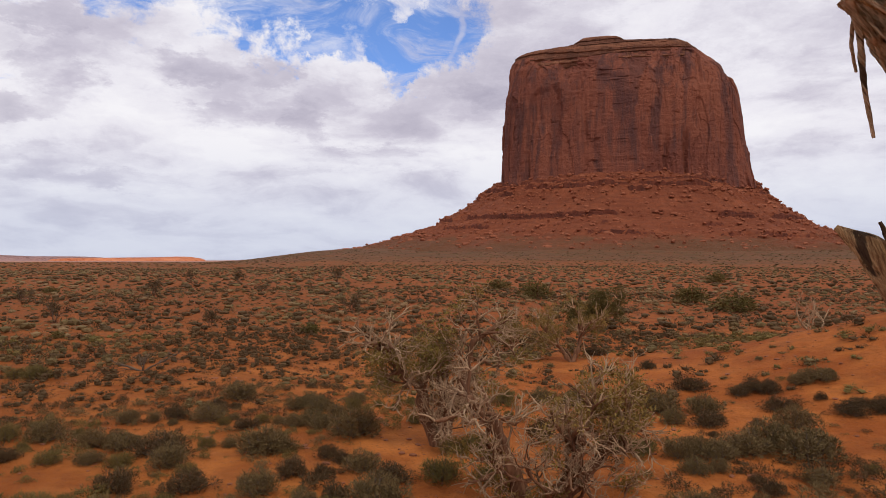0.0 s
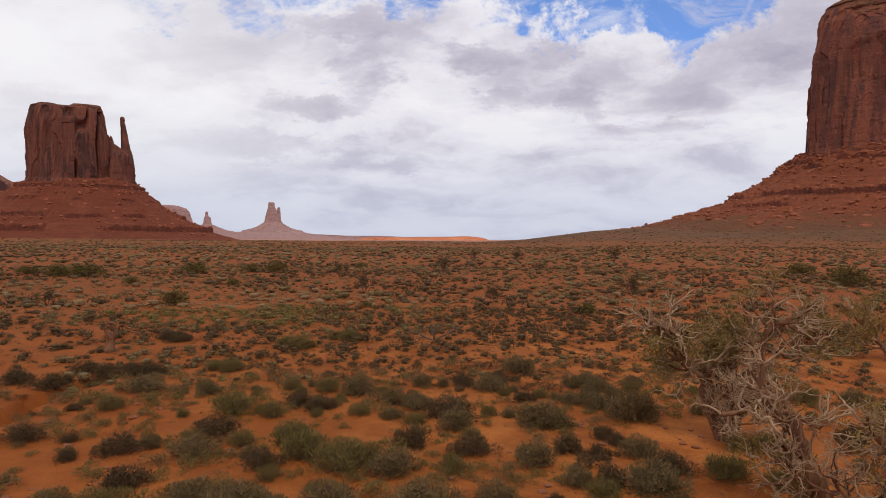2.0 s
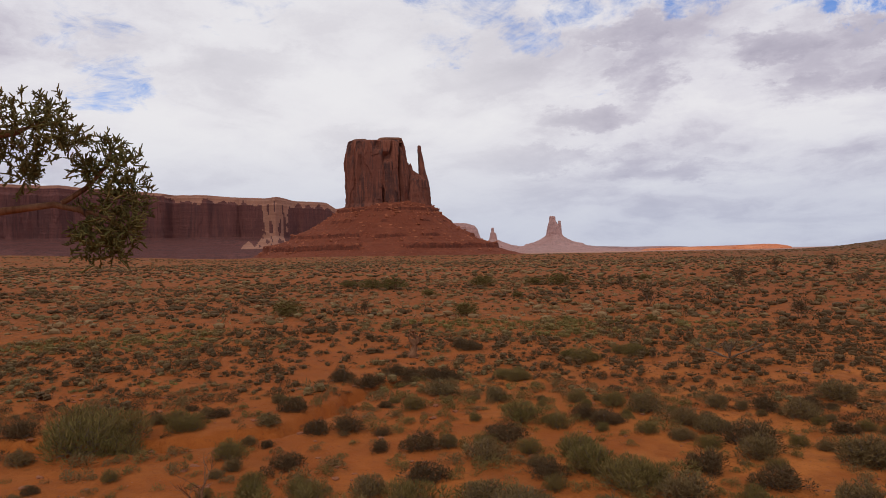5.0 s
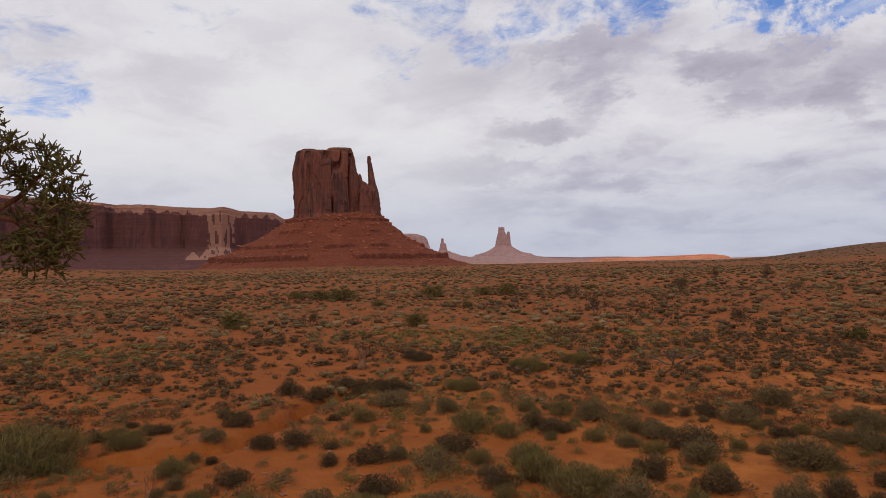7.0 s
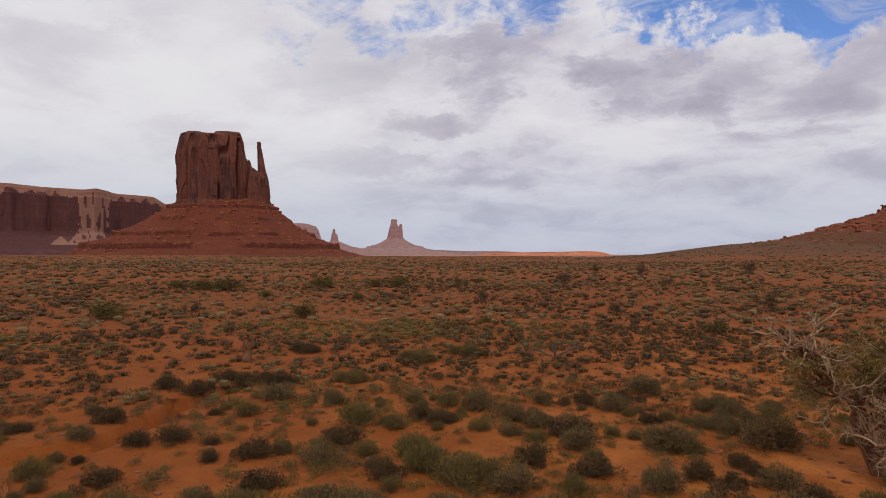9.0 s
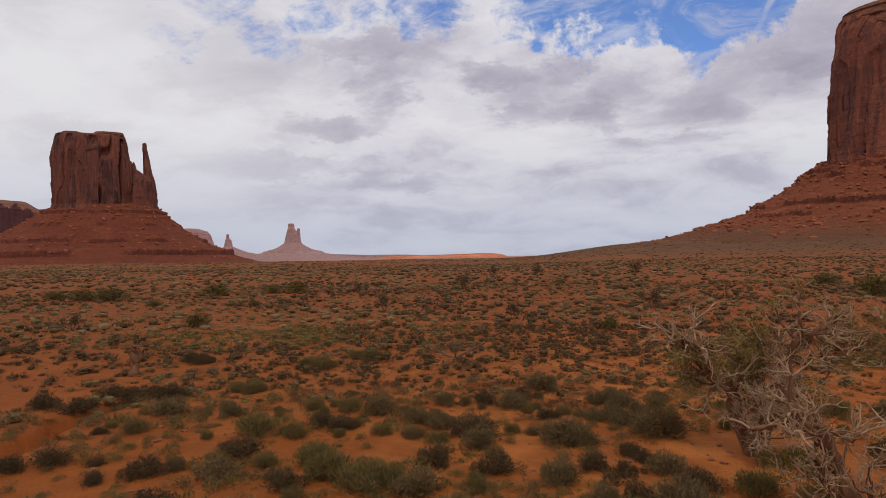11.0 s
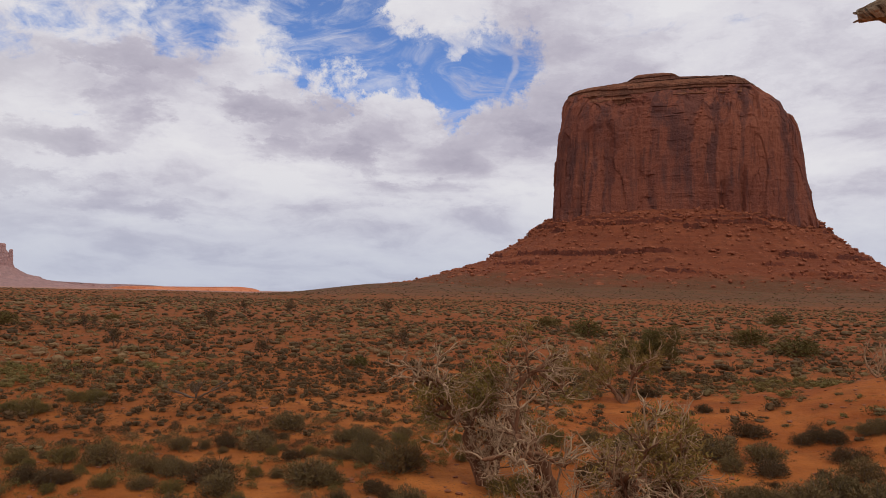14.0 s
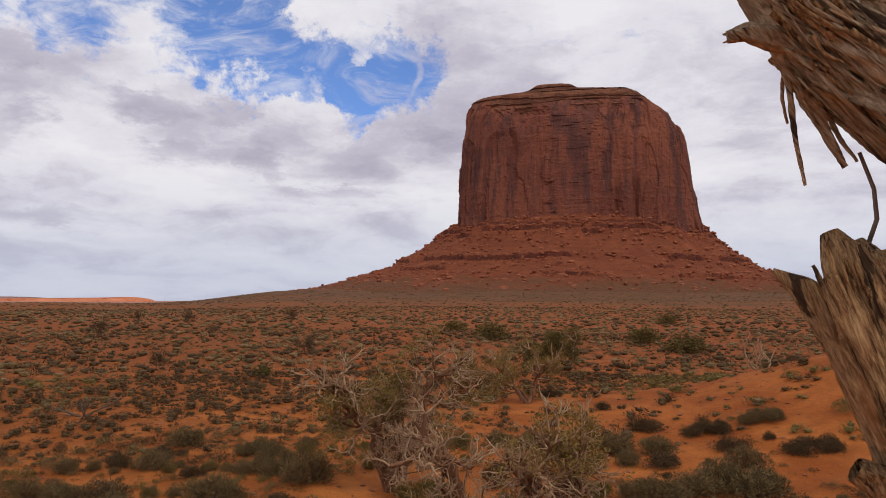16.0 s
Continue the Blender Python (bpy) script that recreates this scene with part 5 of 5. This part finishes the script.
    put("splinter", bole([spot(-38.2, -9.0, 1.28), spot(-34.9, -2.8, 1.25), spot(-32.0, 0.9, 1.24), spot(-29.9, 2.45, 1.24)], [0.050, 0.036, 0.020, 0.004], 60, 3.0, 0.5, 18, 0.25), stump_wood, "pale pointed splinter")
    put("splinter", bole([spot(-39.5, -8.0, 1.26), spot(-36.2, -1.0, 1.24), spot(-34.6, 3.2, 1.25), spot(-33.8, 5.2, 1.26)], [0.055, 0.048, 0.030, 0.012], 60, 3.0, 0.7, 19, 0.3), stump_wood)
    put("splinter", bole([spot(-37.5, -3.0, 1.26), spot(-36.6, 2.0, 1.27), spot(-35.6, 4.6, 1.28)], [0.05, 0.035, 0.006], 60, 3.0, 0.6, 20, 0.3), stump_wood)
    for k in range(60):
        # long splits standing proud down the bole
        s0 = rng.uniform(0, 1)
        az, el = -34.2 - 3.4 * s0 - rng.uniform(0, 3.2), 1.5 - 13.0 * s0
        ln = rng.uniform(3.0, 8.0)
        d = 1.198 + 0.02 * rng.random()
        a, c = spot(az, el, d), spot(az - ln * 0.30, el - ln, d + 0.006)
        put("splinter", strip([a, (a + c) / 2 + rng.normal(size=3) * 0.003, c], rng.uniform(0.004, 0.014), 0.005, 240 + k, 0.2), stump_wood)
    for k in range(16):
        az, el = -32.6 - rng.uniform(0, 3.6), rng.uniform(0.6, 2.8)
        a, c = spot(az - 1.7, el - 4.5, 1.20), spot(az + 0.15, el + rng.uniform(0.2, 2.0), 1.195)
        put("splinter", strip([a, (a + c) / 2, c], rng.uniform(0.005, 0.014), 0.004, 140 + k, 0.15), stump_wood)
    put("broken_branch", bole([spot(-41, -13.5, 1.3), spot(-37.5, -13.0, 1.28), spot(-34.8, -11.8, 1.26)], [0.05, 0.03, 0.018], 60, 3.0, 0.6, 22, 0.3), stump_wood)
    put("twig", tube([spot(-37.2, -1.0, 1.3), spot(-36.0, 3.6, 1.3), spot(-36.8, 6.0, 1.3), spot(-36.7, 8.2, 1.3), spot(-35.9, 10.9, 1.3)], [0.005, 0.0042, 0.0038, 0.0034, 0.003], 8), GREY_TWIG, "thin bare grey twig")


# ---- the leafy juniper on the other side ----
def sprays(centres, seed, per, size):
    """Short scaly twiglets that fork again and again."""
    rng = np.random.default_rng(seed)
    wood, leaf = Soup(), Soup()
    for c in centres:
        p0 = np.array(c[:3])
        for _ in range(per):
            d = rng.normal(size=3) + np.array([0, 0, 0.35])
            d /= np.linalg.norm(d)
            q = p0 + d * c[3] * rng.uniform(0.1, 1.1)
            w = d + rng.normal(size=3) * 0.6
            w /= np.linalg.norm(w)
            e = q + w * size * rng.uniform(0.7, 1.3)
            leaf.add(*tube([q, (q + e) / 2 + rng.normal(size=3) * size * 0.08, e], [0.0018, 0.0021, 0.0014], 3))
            for s in (0.3, 0.5, 0.68, 0.85):
                k = q + (e - q) * s
                w2 = w * 0.7 + rng.normal(size=3) * 0.75
                w2 /= np.linalg.norm(w2)
                leaf.add(*tube([k, k + w2 * size * 0.22, k + w2 * size * rng.uniform(0.35, 0.6) + np.array([0, 0, size * 0.06])], [0.0017, 0.0019, 0.0011], 3))
    return leaf


def leafy_juniper():
    d = 1.9
    foot = spot(97, 0, 2.35)
    b = thing("juniper_tree", (foot[0], foot[1], float(ground_z(foot[0], foot[1])) - 0.08), "green leafy juniper reaching in with forking scaly twigs", "tree")
    origin = np.array(b.location)
    top = spot(92, 22, 2.3)
    trunk = bole([origin, origin + np.array([0.03, 0.02, 0.8]), spot(96, -2, 2.35), spot(93, 8, 2.3), top], [0.15, 0.12, 0.105, 0.085, 0.05], 90, 4.0, 1.5, 44, 0.2)
    part("trunk", mesh_from("trunk", trunk[0] - origin, trunk[1], JUNIPER_BARK), b, "fibrous brown trunk")
    for path, rad in (([spot(95.5, -1.0, 2.33), spot(88, 1.2, 2.1), spot(81, 3.4, 1.95), spot(77.5, 4.0, d), spot(75.0, 3.4, d), spot(73.0, 2.6, d)], [0.03, 0.018, 0.010, 0.0085, 0.006, 0.0025]),
                      ([spot(77.0, 4.1, d), spot(75.2, 5.4, d), spot(74.0, 7.0, d), spot(73.5, 8.6, d)], [0.007, 0.006, 0.004, 0.002]),
                      ([spot(76.0, 3.8, d), spot(74.6, 2.6, d), spot(74.0, 1.0, d)], [0.007, 0.005, 0.002]),
                      ([spot(93.5, 7.0, 2.3), spot(86, 8.2, 2.05), spot(80, 9.0, 1.9), spot(77.6, 10.2, d)], [0.03, 0.018, 0.009, 0.003])):
        part("branch", mesh_from("branch", *[(v - origin, f) for v, f in (tube(path, rad, 8),)][0], JUNIPER_BARK), b)
    low = [(73.6, 8.2, 0.045), (72.4, 7.0, 0.05), (73.8, 6.2, 0.06), (72.2, 5.4, 0.05), (71.9, 4.0, 0.045), (73.4, 4.4, 0.07), (74.6, 3.0, 0.055), (73.3, 2.2, 0.065), (74.4, 1.0, 0.055), (73.2, 0.4, 0.04), (75.4, 1.4, 0.045), (72.4, 2.2, 0.045), (75.0, 6.8, 0.03)]
    high = [(77.4, 10.8, 0.045), (78.4, 9.4, 0.06), (76.9, 9.2, 0.05), (79.6, 10.0, 0.07), (78.6, 7.6, 0.045), (80.2, 7.8, 0.06), (81.5, 9.8, 0.07), (79.0, 6.0, 0.04), (83, 8.6, 0.08), (82.5, 11.0, 0.07), (76.0, 8.8, 0.03), (85, 9.8, 0.09), (87, 7.5, 0.09), (84.5, 6.0, 0.07), (88.5, 12, 0.1), (86, 13.5, 0.1), (90, 16, 0.12), (92, 20, 0.14), (94, 12, 0.12)]
    for name, spots, seed in (("foliage", low, 3), ("foliage", high, 4)):
        c = [(*spot(a + 0.25, e - 0.15, d + 0.05 * math.sin(a * 7)), s * 0.88) for a, e, s in spots]
        m = sprays(c, seed, 46, 0.027)
        me = mesh_from(name, np.concatenate(m.v) - origin, np.concatenate(m.f), SPRAY_LEAF)
        part(name, me, b, "dense dark olive scaly foliage")


old_snag()
leafy_juniper()
